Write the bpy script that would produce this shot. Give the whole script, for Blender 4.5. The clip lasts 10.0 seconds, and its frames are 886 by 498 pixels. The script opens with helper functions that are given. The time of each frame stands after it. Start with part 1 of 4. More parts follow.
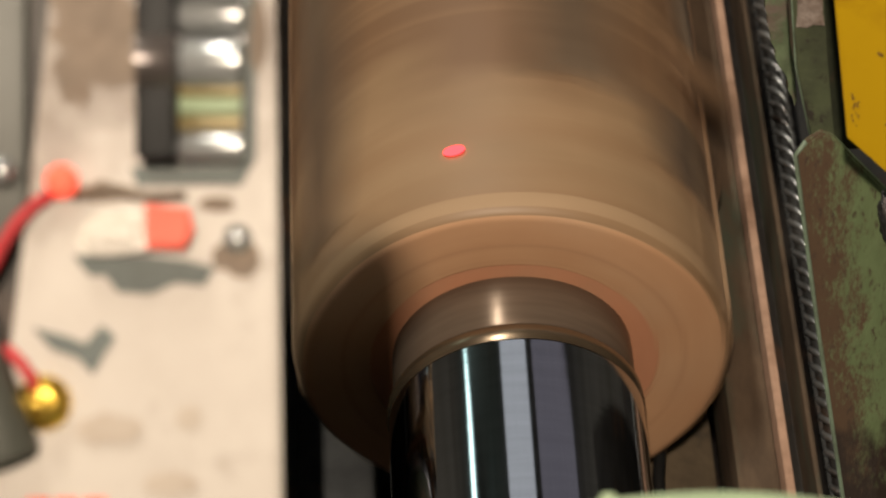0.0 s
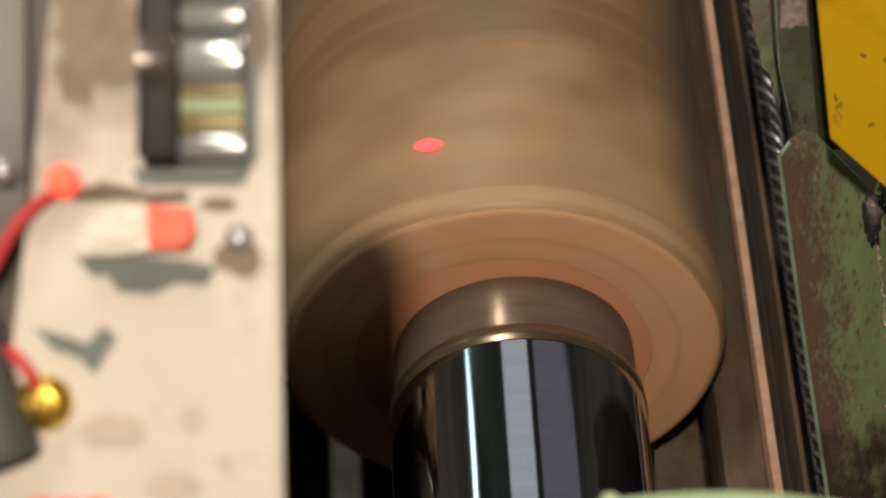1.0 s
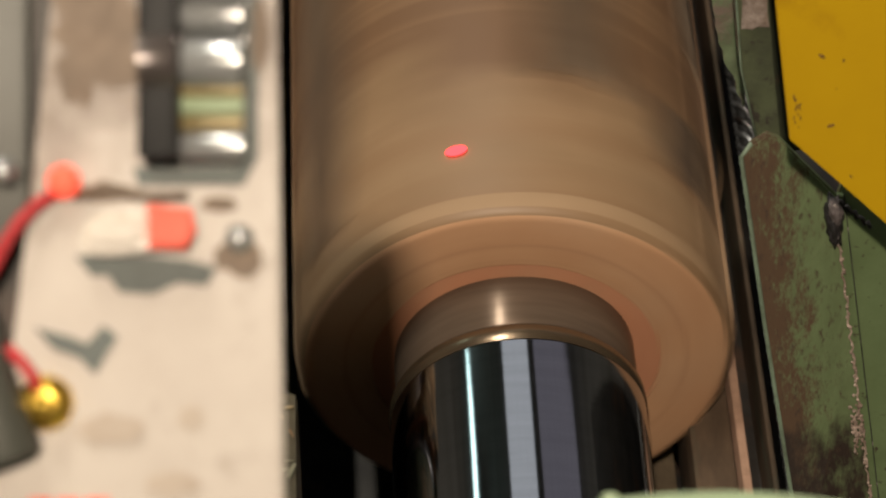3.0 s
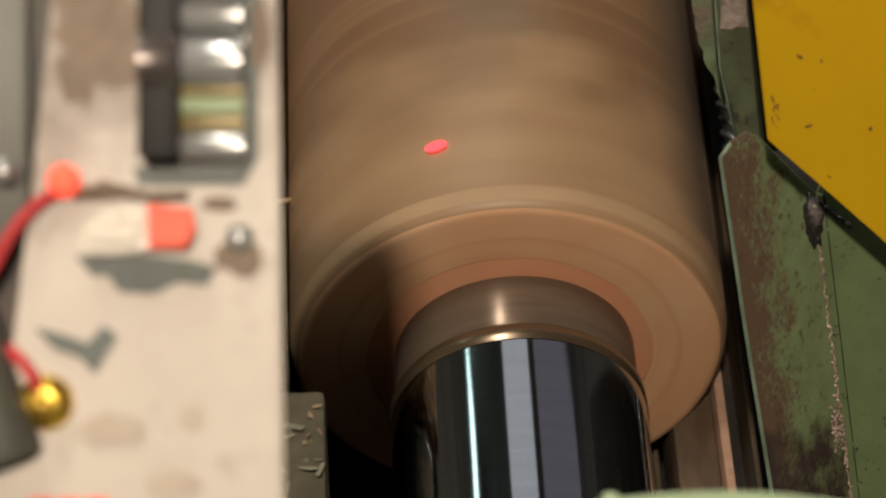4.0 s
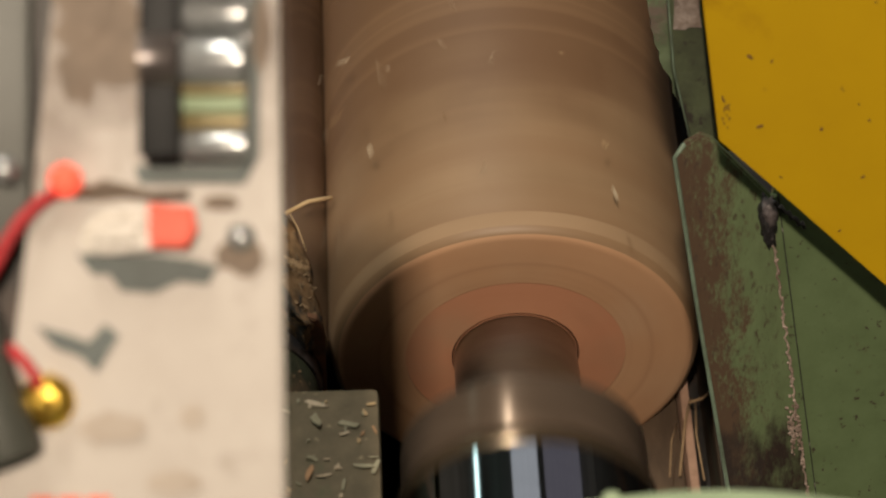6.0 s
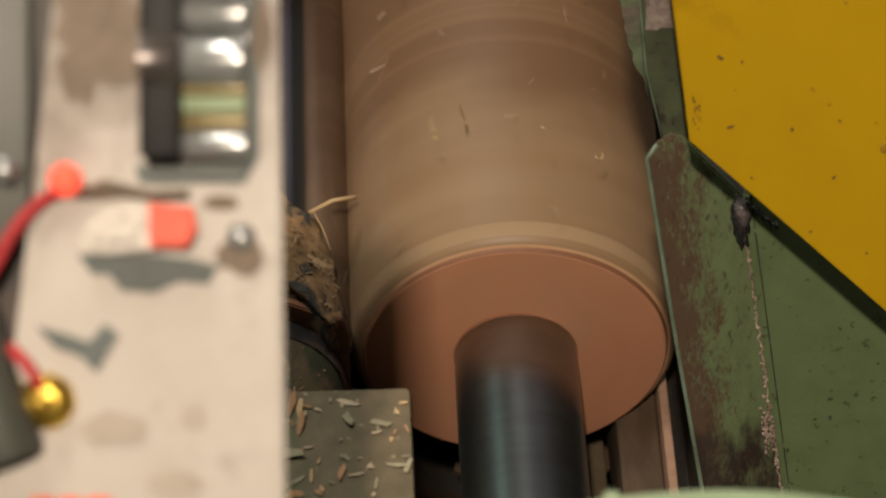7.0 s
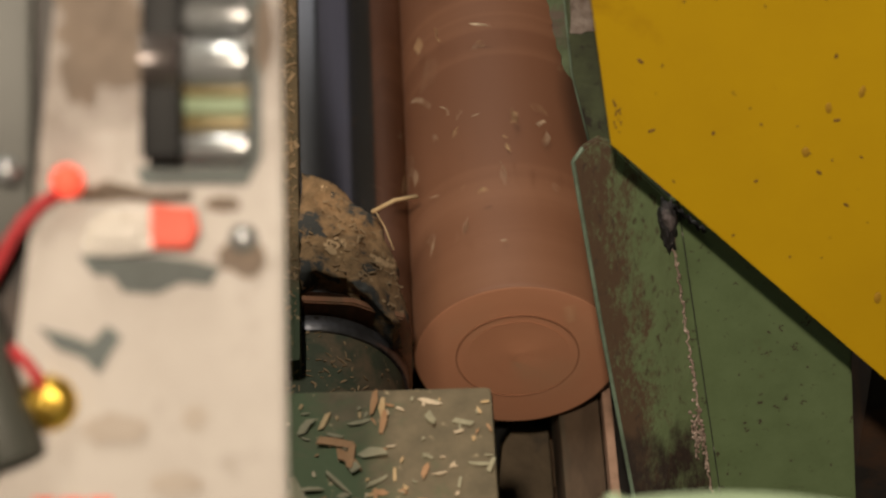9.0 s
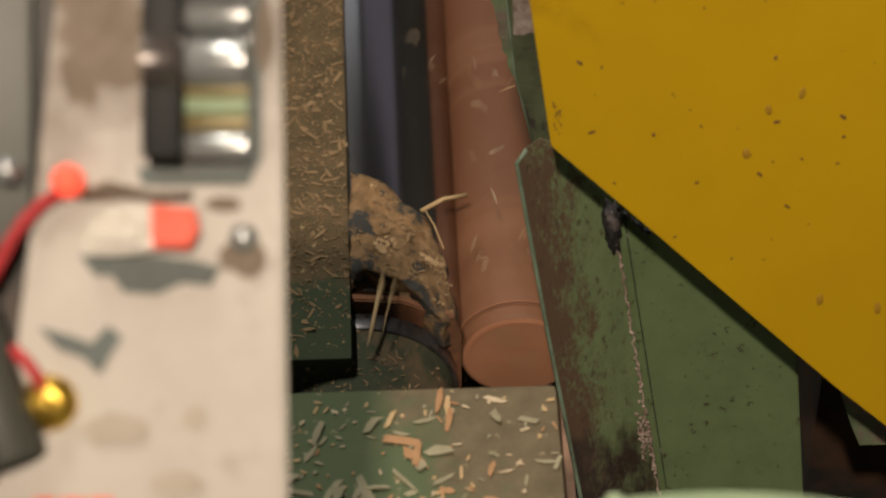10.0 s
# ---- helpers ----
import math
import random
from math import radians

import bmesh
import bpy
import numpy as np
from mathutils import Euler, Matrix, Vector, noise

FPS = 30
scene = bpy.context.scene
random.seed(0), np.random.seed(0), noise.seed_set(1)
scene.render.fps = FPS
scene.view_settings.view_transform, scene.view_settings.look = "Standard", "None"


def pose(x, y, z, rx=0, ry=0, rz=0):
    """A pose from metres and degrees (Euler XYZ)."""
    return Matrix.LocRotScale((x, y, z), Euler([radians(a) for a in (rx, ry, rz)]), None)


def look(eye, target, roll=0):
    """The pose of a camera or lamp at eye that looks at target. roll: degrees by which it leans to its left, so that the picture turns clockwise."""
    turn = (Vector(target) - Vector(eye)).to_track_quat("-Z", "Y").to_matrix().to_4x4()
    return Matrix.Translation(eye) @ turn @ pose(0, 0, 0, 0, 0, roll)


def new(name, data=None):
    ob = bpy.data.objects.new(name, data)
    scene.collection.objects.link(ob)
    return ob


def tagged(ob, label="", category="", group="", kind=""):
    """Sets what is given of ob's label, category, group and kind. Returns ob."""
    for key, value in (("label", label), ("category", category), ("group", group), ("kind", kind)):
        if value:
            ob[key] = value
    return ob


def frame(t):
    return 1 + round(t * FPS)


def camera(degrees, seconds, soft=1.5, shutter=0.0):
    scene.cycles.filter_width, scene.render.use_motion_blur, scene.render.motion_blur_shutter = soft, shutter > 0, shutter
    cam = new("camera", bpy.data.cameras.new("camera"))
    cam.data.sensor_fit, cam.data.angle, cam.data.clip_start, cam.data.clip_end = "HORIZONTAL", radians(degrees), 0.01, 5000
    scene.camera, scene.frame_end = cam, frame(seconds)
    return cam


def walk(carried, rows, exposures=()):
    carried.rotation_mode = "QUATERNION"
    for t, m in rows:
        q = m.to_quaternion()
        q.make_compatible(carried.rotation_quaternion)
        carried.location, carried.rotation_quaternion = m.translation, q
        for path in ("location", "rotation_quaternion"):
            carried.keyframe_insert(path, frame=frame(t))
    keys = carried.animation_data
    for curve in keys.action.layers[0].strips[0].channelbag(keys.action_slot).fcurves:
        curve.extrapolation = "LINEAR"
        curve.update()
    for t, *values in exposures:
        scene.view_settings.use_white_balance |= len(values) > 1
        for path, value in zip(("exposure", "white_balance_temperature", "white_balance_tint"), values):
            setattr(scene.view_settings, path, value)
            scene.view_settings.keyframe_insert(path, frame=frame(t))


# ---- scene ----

# ---------------------------------------------------------------- camera
cam = camera(16.36, 10.0, 1.7, 0.5)
cam.data.dof.use_dof = True
cam.data.dof.focus_distance = 1.42
cam.data.dof.aperture_fstop = 16.0
EYE = Vector((-0.0804, -1.0491, 2.2306))
BASE = look(EYE, EYE + Vector((0.0263, 0.6755, -0.7369)))
# seconds, turn to the right and downwards in degrees
SWAY = [(0, 0.1157, 0.0000), (0.5, 0.0997, 0.0000), (1, 0.0844, -0.0035), (1.5, 0.0739, -0.0035), (2, 0.0628, -0.0035), (2.5, 0.0788, -0.0035), (4, 0.0739, 0.0035), (4.5, 0.0739, 0.0070), (5, 0.0683, 0.0209), (5.5, 0.0523, 0.0209), (7, 0.0474, 0.0244), (7.5, 0.0314, 0.0070), (8, 0.0314, 0.0000), (8.5, 0.0314, 0.0000), (9, 0.0105, 0.0000), (9.5, 0.0105, 0.0000), (10, 0.0000, 0.0000)]
walk(cam, [(t, BASE @ pose(0, 0, 0, -down, -right, 0)) for t, right, down in SWAY],
     exposures=[(0, 0.24), (2.5, 0.17), (4, 0.07), (7, -0.02), (10, -0.12)])

# ---------------------------------------------------------------- world and light
world = bpy.data.worlds.new("world")
scene.world = world
world.use_nodes = True
wn = world.node_tree
sky = wn.nodes.new("ShaderNodeTexSky")
sky.sky_type = "NISHITA"
sky.sun_disc = False
sky.sun_elevation, sky.sun_rotation = radians(35), radians(200)
wn.links.new(sky.outputs[0], wn.nodes["Background"].inputs[0])
wn.nodes["Background"].inputs[1].default_value = 0.05


def area_lamp(name, eye, target, sx, sy, watts, colour):
    data = bpy.data.lights.new(name, "AREA")
    data.shape, data.size, data.size_y, data.energy, data.color = "RECTANGLE", sx, sy, watts, colour
    ob = new(name, data)
    ob.matrix_world = look(eye, target)
    return ob


# the work lamp behind the camera, and the tube lamps under the workshop's ceiling
area_lamp("work_lamp", (-0.195, -1.54, 3.17), (0, 0, 1.0), 0.055, 0.055, 47, (1.0, 0.83, 0.65))
area_lamp("tube_lamp", (-0.68, 0.40, 3.9), (-0.68, 0.40, 0), 0.06, 0.8, 46, (1.0, 0.94, 0.81))
area_lamp("skylight", (-0.15, 2.6, 3.9), (-0.15, 2.6, 0), 1.15, 1.4, 2.4, (0.90, 0.95, 1.0))
area_lamp("skylight", (2.0, 2.6, 3.9), (2.0, 2.6, 0), 2.6, 1.4, 1.5, (0.88, 0.84, 1.0))
area_lamp("side_window", (-2.9, 2.6, 3.9), (0, 2.6, 3.9), 1.6, 0.40, 6, (0.68, 1.0, 0.95))


# ---------------------------------------------------------------- materials
def material(name, base, rough=0.6, metal=0.0, second=None, patch=None, scale=40.0, patch_scale=8.0, patch_at=(0.52, 0.62), bump=0.15,
             stretch=(1, 1, 1), rough_patch=None, glow=0.0, spec=0.5, bump_scale=None, grooves=0.0, vary=False, specks=None,
             speck_scale=90.0, speck_at=(0.62, 0.68), drift=None, soot=None, rings=None, bands=None, fray=None):
    """Base colour with grain to a second colour, patches of a third one, rough relief."""
    m = bpy.data.materials.new(name)
    m.use_nodes = True
    nt = m.node_tree
    b = nt.nodes["Principled BSDF"]
    b.inputs["Roughness"].default_value, b.inputs["Metallic"].default_value = rough, metal
    b.inputs["Specular IOR Level"].default_value = spec
    co = nt.nodes.new("ShaderNodeTexCoord")
    mp = nt.nodes.new("ShaderNodeMapping")
    mp.inputs["Scale"].default_value = stretch
    nt.links.new(co.outputs["Object"], mp.inputs["Vector"])

    if vary:
        info = nt.nodes.new("ShaderNodeObjectInfo")
        mul = nt.nodes.new("ShaderNodeMath")
        mul.operation = "MULTIPLY"
        mul.inputs[1].default_value = 7.0
        nt.links.new(info.outputs["Random"], mul.inputs[0])
        nt.links.new(mul.outputs[0], mp.inputs["Location"])

    def noise_node(sc, detail=6.0, dist=0.0):
        n = nt.nodes.new("ShaderNodeTexNoise")
        n.inputs["Scale"].default_value, n.inputs["Detail"].default_value, n.inputs["Distortion"].default_value = sc, detail, dist
        n.inputs["Roughness"].default_value = 0.65
        nt.links.new(mp.outputs[0], n.inputs["Vector"])
        return n.outputs[0]

    def ramp(src, lo, hi):
        r = nt.nodes.new("ShaderNodeMapRange")
        r.inputs[1].default_value, r.inputs[2].default_value = lo, hi
        nt.links.new(src, r.inputs[0])
        return r.outputs[0]

    def mix(fac, one, two):
        x = nt.nodes.new("ShaderNodeMix")
        x.data_type = "RGBA"
        nt.links.new(fac, x.inputs[0])
        for k, v in ((6, one), (7, two)):
            if isinstance(v, tuple):
                x.inputs[k].default_value = (*v, 1)
            else:
                nt.links.new(v, x.inputs[k])
        return x.outputs[2]

    grain = noise_node(scale)
    col = mix(ramp(grain, 0.35, 0.68), base, second or tuple(c * 0.8 for c in base))
    if patch:
        field = noise_node(patch_scale, 8.0, 0.3)
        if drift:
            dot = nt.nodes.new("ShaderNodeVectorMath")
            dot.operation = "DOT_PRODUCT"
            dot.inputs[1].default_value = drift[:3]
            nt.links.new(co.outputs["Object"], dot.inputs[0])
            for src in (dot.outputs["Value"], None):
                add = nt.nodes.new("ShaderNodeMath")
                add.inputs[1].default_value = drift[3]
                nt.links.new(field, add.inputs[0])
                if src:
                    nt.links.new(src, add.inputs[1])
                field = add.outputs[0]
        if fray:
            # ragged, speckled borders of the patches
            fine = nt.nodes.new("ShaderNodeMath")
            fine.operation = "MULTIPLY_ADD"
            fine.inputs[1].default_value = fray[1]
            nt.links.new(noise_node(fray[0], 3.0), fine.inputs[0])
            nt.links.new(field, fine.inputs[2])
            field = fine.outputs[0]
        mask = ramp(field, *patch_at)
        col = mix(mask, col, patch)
        if rough_patch is not None:
            r = nt.nodes.new("ShaderNodeMapRange")
            r.inputs[3].default_value, r.inputs[4].default_value = rough, rough_patch
            nt.links.new(mask, r.inputs[0])
            nt.links.new(r.outputs[0], b.inputs["Roughness"])
    if soot:
        dot = nt.nodes.new("ShaderNodeVectorMath")
        dot.operation = "DOT_PRODUCT"
        dot.inputs[1].default_value = soot[1][:3]
        nt.links.new(co.outputs["Object"], dot.inputs[0])
        add = nt.nodes.new("ShaderNodeMath")
        nt.links.new(dot.outputs["Value"], add.inputs[0])
        nt.links.new(noise_node(45.0, 8.0), add.inputs[1])
        col = mix(ramp(add.outputs[0], soot[1][3], soot[1][3] + 0.14), col, soot[0])
    if specks:
        col = mix(ramp(noise_node(speck_scale, 4.0), *speck_at), col, specks)
    for kind in (rings, bands):
        if kind:
            # rings run round the axis of the piece, bands follow its length
            squash = nt.nodes.new("ShaderNodeVectorMath")
            squash.operation = "MULTIPLY"
            squash.inputs[1].default_value = (1, 0, 1) if kind is rings else (0, 1, 0)
            nt.links.new(co.outputs["Object"], squash.inputs[0])
            length = nt.nodes.new("ShaderNodeVectorMath")
            length.operation = "LENGTH"
            nt.links.new(squash.outputs[0], length.inputs[0])
            n = nt.nodes.new("ShaderNodeTexNoise")
            n.noise_dimensions = "1D"
            n.inputs["Scale"].default_value, n.inputs["Detail"].default_value = kind[1], 5.0
            nt.links.new(length.outputs["Value"], n.inputs["W"])
            col = mix(ramp(n.outputs[0], *kind[2]), col, kind[0])
    nt.links.new(col, b.inputs["Base Color"])
    if bump:
        bp = nt.nodes.new("ShaderNodeBump")
        bp.inputs["Strength"].default_value, bp.inputs["Distance"].default_value = bump, 0.002
        nt.links.new(noise_node(bump_scale, 8.0) if bump_scale else grain, bp.inputs["Height"])
        nt.links.new(bp.outputs[0], b.inputs["Normal"])
    if grooves:
        tangent = nt.nodes.new("ShaderNodeTangent")
        tangent.direction_type, tangent.axis = "RADIAL", "Y"
        nt.links.new(tangent.outputs[0], b.inputs["Tangent"])
        b.inputs["Anisotropic"].default_value = abs(grooves)
        b.inputs["Anisotropic Rotation"].default_value = 0.25 if grooves < 0 else 0.0
    if glow:
        b.inputs["Emission Color"].default_value = (*base, 1)
        b.inputs["Emission Strength"].default_value = glow
    return m


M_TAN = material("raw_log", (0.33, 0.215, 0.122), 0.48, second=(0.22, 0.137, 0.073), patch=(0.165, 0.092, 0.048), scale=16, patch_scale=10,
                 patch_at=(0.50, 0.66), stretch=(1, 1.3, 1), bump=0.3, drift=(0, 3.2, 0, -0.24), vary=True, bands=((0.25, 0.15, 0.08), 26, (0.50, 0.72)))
M_BARK = material("bark", (0.125, 0.078, 0.043), 0.9, second=(0.07, 0.043, 0.025), scale=45, patch=(0.20, 0.145, 0.095), patch_scale=14, stretch=(1, 0.3, 1), bump=0.8, vary=True)
M_RED = material("peeled_wood", (0.215, 0.092, 0.045), 0.62, second=(0.155, 0.063, 0.03), patch=(0.145, 0.059, 0.028), scale=30, patch_scale=10, patch_at=(0.5, 0.68), drift=(0, 3.0, 0, -0.20),
                 stretch=(1, 0.25, 1), bump=0.12, vary=True, bands=((0.23, 0.105, 0.055), 22, (0.5, 0.75)))
M_END = material("pale_end_grain", (0.54, 0.32, 0.18), 0.75, second=(0.45, 0.245, 0.13), scale=60, patch=(0.5, 0.32, 0.195), patch_scale=12, bump=0.25,
                 vary=True, rings=((0.36, 0.19, 0.10), 80, (0.58, 0.95)))
M_RIM = material("pale_worn_rim", (0.35, 0.230, 0.131), 0.7, second=(0.28, 0.18, 0.10), scale=40, bump=0.2, vary=True)
M_CORE = material("core_end_grain", (0.52, 0.245, 0.138), 0.75, second=(0.45, 0.205, 0.112), scale=40, bump=0.2)
M_END_RED = material("red_end_grain", (0.53, 0.25, 0.142), 0.75, second=(0.46, 0.205, 0.112), scale=60, patch=(0.44, 0.24, 0.14), patch_scale=12, bump=0.25,
                     vary=True, rings=((0.31, 0.135, 0.07), 60, (0.60, 1.0)))
M_ROD = material("worn_rod_steel", (0.46, 0.46, 0.45), 0.34, 0.8, second=(0.30, 0.29, 0.28), scale=60, patch=(0.08, 0.06, 0.05), patch_scale=30)
M_MARK = material("pressed_mark", (0.33, 0.15, 0.08), 0.8, scale=80)
M_STEEL = material("polished_steel", (0.55, 0.55, 0.57), 0.075, 1.0, second=(0.48, 0.48, 0.50), scale=30, stretch=(1, 6, 1), bump=0.02)
M_SHAFT = material("dull_shaft_steel", (0.33, 0.33, 0.315), 0.32, 1.0, grooves=0.6, second=(0.26, 0.25, 0.24), scale=24, stretch=(1, 3, 1), bump=0.05)
# the log's brown reflection on the chuck is put into the base colour
M_CHUCK = material("steel_tinted_by_log", (0.155, 0.113, 0.083), 0.30, 0.4, grooves=-0.8, spec=0.15, second=(0.115, 0.082, 0.06), scale=30, stretch=(1, 6, 1), bump=0.04)
M_COLLAR = material("tarnished_collar", (0.24, 0.175, 0.11), 0.25, 0.8, second=(0.15, 0.105, 0.07), scale=40, stretch=(1, 8, 1), bump=0.05)
M_ROLLER = material("roller_steel", (0.62, 0.58, 0.58), 0.17, 1.0, second=(0.40, 0.39, 0.40), scale=25, stretch=(1, 0.2, 1), bump=0.03,
                    patch=(0.36, 0.28, 0.22), patch_scale=14)
M_DARK = material("oily_steel", (0.05, 0.046, 0.042), 0.55, 0.4, second=(0.025, 0.022, 0.02), scale=30, patch=(0.09, 0.05, 0.03), bump=0.2)
M_GREEN = material("green_paint", (0.112, 0.158, 0.073), 0.5, second=(0.09, 0.128, 0.057), scale=70, patch=(0.075, 0.04, 0.022), patch_scale=26,
                   patch_at=(0.66, 0.74), rough_patch=0.85, bump=0.12, specks=(0.04, 0.03, 0.02), speck_scale=260, speck_at=(0.63, 0.68))
M_RUSTY = material("rusted_green_paint", (0.116, 0.158, 0.074), 0.55, second=(0.094, 0.126, 0.058), scale=130, patch=(0.074, 0.044, 0.024), patch_scale=120,
                   patch_at=(0.38, 0.62), rough_patch=0.9, bump=0.45, stretch=(1, 0.4, 1), specks=(0.045, 0.028, 0.018), speck_scale=330, speck_at=(0.56, 0.70),
                   drift=(-16.0, -2.4, 0, -0.06), fray=(700.0, 0.6), soot=((0.022, 0.014, 0.010), (0, -5.0, 0, 1.20)))
M_CHUTE = material("worn_brown_plate", (0.125, 0.092, 0.056), 0.8, second=(0.07, 0.052, 0.032), scale=50, patch=(0.05, 0.04, 0.03), patch_scale=22, bump=0.4)
M_POST = material("grimy_shaded_post", (0.030, 0.035, 0.022), 0.4, second=(0.014, 0.016, 0.011), scale=60, patch=(0.05, 0.032, 0.022), patch_scale=30, bump=0.4, spec=0.3)
M_POSTFACE = material("mossy_green_paint", (0.060, 0.074, 0.036), 0.7, second=(0.036, 0.042, 0.022), scale=90, patch=(0.022, 0.018, 0.012), patch_scale=70, patch_at=(0.54, 0.62), bump=0.4)
M_SCALE = material("rust_scale", (0.26, 0.215, 0.19), 0.9, second=(0.11, 0.075, 0.055), scale=140, patch=(0.06, 0.04, 0.03), patch_scale=60, bump=0.9)
M_HOUSE = material("dirty_green_housing", (0.048, 0.058, 0.031), 0.8, second=(0.028, 0.032, 0.018), scale=70, patch=(0.12, 0.08, 0.045), patch_scale=30, patch_at=(0.5, 0.62), bump=0.4, specks=(0.24, 0.17, 0.095), speck_scale=150, speck_at=(0.63, 0.68))
M_BEAM = material("grimy_beam", (0.095, 0.064, 0.041), 0.8, spec=0.25, second=(0.045, 0.030, 0.019), scale=50, patch=(0.06, 0.065, 0.045), patch_scale=14, stretch=(1, 0.3, 1), bump=0.4)
M_WELD = material("fibrous_weld", (0.42, 0.33, 0.28), 0.9, second=(0.13, 0.085, 0.06), scale=160, bump=0.6)
M_FLAKY = material("flaking_green_paint", (0.125, 0.165, 0.092), 0.55, second=(0.07, 0.09, 0.05), scale=90, patch=(0.13, 0.10, 0.08), patch_scale=50,
                   patch_at=(0.5, 0.6), bump=0.5)
# dark green left part: the control panel's shadow put into the colour
M_BLOCK = material("dusty_green_shaded_top", (0.165, 0.13, 0.08), 0.8, second=(0.105, 0.085, 0.052), scale=70, patch=(0.085, 0.115, 0.058), patch_scale=20,
                   patch_at=(0.44, 0.60), bump=0.3, drift=(-6.0, 0, 0, -0.32), specks=(0.36, 0.29, 0.18), speck_scale=150, speck_at=(0.64, 0.70))
M_BODY = material("sawdust_covered_paint", (0.135, 0.092, 0.046), 0.9, second=(0.072, 0.053, 0.026), scale=70, patch=(0.044, 0.060, 0.031), patch_scale=16,
                  patch_at=(0.51, 0.61), drift=(0, -3.0, 0, 0.08), bump=0.5, specks=(0.36, 0.26, 0.14), speck_scale=160, speck_at=(0.62, 0.68))
# grease of the lump and bead, also the painted shade line by the flat bar
M_GREASE_SHADE = material("dusty_grease_and_shade", (0.030, 0.028, 0.030), 0.35, second=(0.012, 0.011, 0.011), scale=180, patch=(0.22, 0.19, 0.19), patch_scale=190, patch_at=(0.60, 0.66), bump=0.6)
M_DUSTCAP = material("grey_dust", (0.13, 0.11, 0.11), 0.9, second=(0.05, 0.04, 0.04), scale=220, specks=(0.34, 0.30, 0.27), speck_scale=320, speck_at=(0.62, 0.68), bump=0.8)
M_EDGE = material("bare_edge", (0.17, 0.235, 0.17), 0.55, second=(0.08, 0.10, 0.07), scale=60)
M_YELLOW = material("yellow_paint", (0.48, 0.297, 0.004), 0.5, second=(0.43, 0.26, 0.004), scale=9, patch=(0.39, 0.225, 0.004), patch_scale=20,
                    patch_at=(0.62, 0.72), bump=0.05, spec=0.25, specks=(0.16, 0.085, 0.02), speck_scale=55, speck_at=(0.735, 0.76))
M_GRIME = material("brown_dirt", (0.17, 0.09, 0.015), 0.9, scale=90)
M_BLISTER = material("dull_yellow_paint", (0.36, 0.20, 0.008), 0.6, second=(0.27, 0.15, 0.008), scale=120)
M_RUST = material("rust", (0.40, 0.25, 0.175), 0.85, second=(0.25, 0.15, 0.10), scale=60, patch=(0.30, 0.19, 0.13), patch_scale=40, bump=0.4)
M_MOSS = material("packed_sawdust", (0.33, 0.20, 0.098), 0.95, second=(0.14, 0.085, 0.04), scale=120, patch=(0.045, 0.045, 0.042), patch_scale=38,
                  patch_at=(0.50, 0.56), bump=1.0, specks=(0.50, 0.34, 0.19), speck_scale=62, speck_at=(0.60, 0.63))
# browner to the upper left: stains, and the weaker light there put into the colour
M_PANEL = material("cream_paint", (0.37, 0.334, 0.295), 0.45, second=(0.305, 0.268, 0.232), scale=18, patch=(0.11, 0.076, 0.052), patch_scale=19,
                   patch_at=(0.40, 0.66), bump=0.1, specks=(0.25, 0.215, 0.18), speck_scale=50, speck_at=(0.56, 0.72), drift=(-3.0, 8.0, 0, -0.15))
M_STAIN = material("brown_stain", (0.16, 0.115, 0.08), 0.65, second=(0.10, 0.07, 0.047), scale=90)
M_FAINT = material("faint_stain", (0.345, 0.295, 0.245), 0.6, second=(0.285, 0.235, 0.19), scale=90)
M_DIRT = material("dark_stain", (0.12, 0.085, 0.06), 0.7, second=(0.2, 0.15, 0.11), scale=120)
M_GLOSS = material("dark_gloss", (0.10, 0.085, 0.08), 0.28, 0.5, scale=50)
M_LEVER = material("pale_plastic", (0.31, 0.275, 0.225), 0.24, second=(0.26, 0.22, 0.175), scale=50)
M_LIGHTSTEEL = material("bright_steel", (0.40, 0.41, 0.41), 0.26, 0.6, second=(0.30, 0.31, 0.31), scale=60)
M_OLIVE = material("olive_brass", (0.24, 0.19, 0.09), 0.4, 0.3, scale=60)
# colour of the shade painted on the panel, and of its scrape
M_TEAL = material("shade_and_scrape_teal", (0.078, 0.094, 0.088), 0.6, second=(0.052, 0.062, 0.057), scale=60)
M_GREY = material("grey_paint", (0.055, 0.056, 0.046), 0.5, scale=30)
M_BLACK = material("black_rubber", (0.012, 0.012, 0.012), 0.55, scale=50, spec=0.2)
M_LED = material("red_lamp", (0.85, 0.09, 0.05), 0.5, glow=1.1, spec=0.15)
M_REDTAG = material("red_plastic", (0.78, 0.15, 0.105), 0.65, scale=50, spec=0.12)
M_WIRE = material("red_wire", (0.42, 0.04, 0.045), 0.6, spec=0.15)
M_BRASS = material("brass", (0.78, 0.52, 0.09), 0.30, 1.0, bump=0.05)
M_CHIP = material("fresh_chip", (0.55, 0.40, 0.22), 0.8, second=(0.45, 0.30, 0.15), scale=90)
M_RING = material("grimy_ring_steel", (0.20, 0.19, 0.20), 0.35, 0.8, second=(0.10, 0.095, 0.095), scale=80, patch=(0.05, 0.045, 0.04), patch_scale=45, bump=0.1)
M_REDDUST = material("red_wood_dust", (0.25, 0.11, 0.055), 0.9, second=(0.16, 0.07, 0.036), scale=120, patch=(0.16, 0.085, 0.045), patch_scale=50, bump=0.6)
M_FLAKES = material("old_flakes", (0.30, 0.20, 0.108), 0.9, second=(0.17, 0.11, 0.058), scale=60)
M_PALECHIP = material("bright_chip", (0.56, 0.46, 0.33), 0.7, second=(0.45, 0.34, 0.22), scale=90)
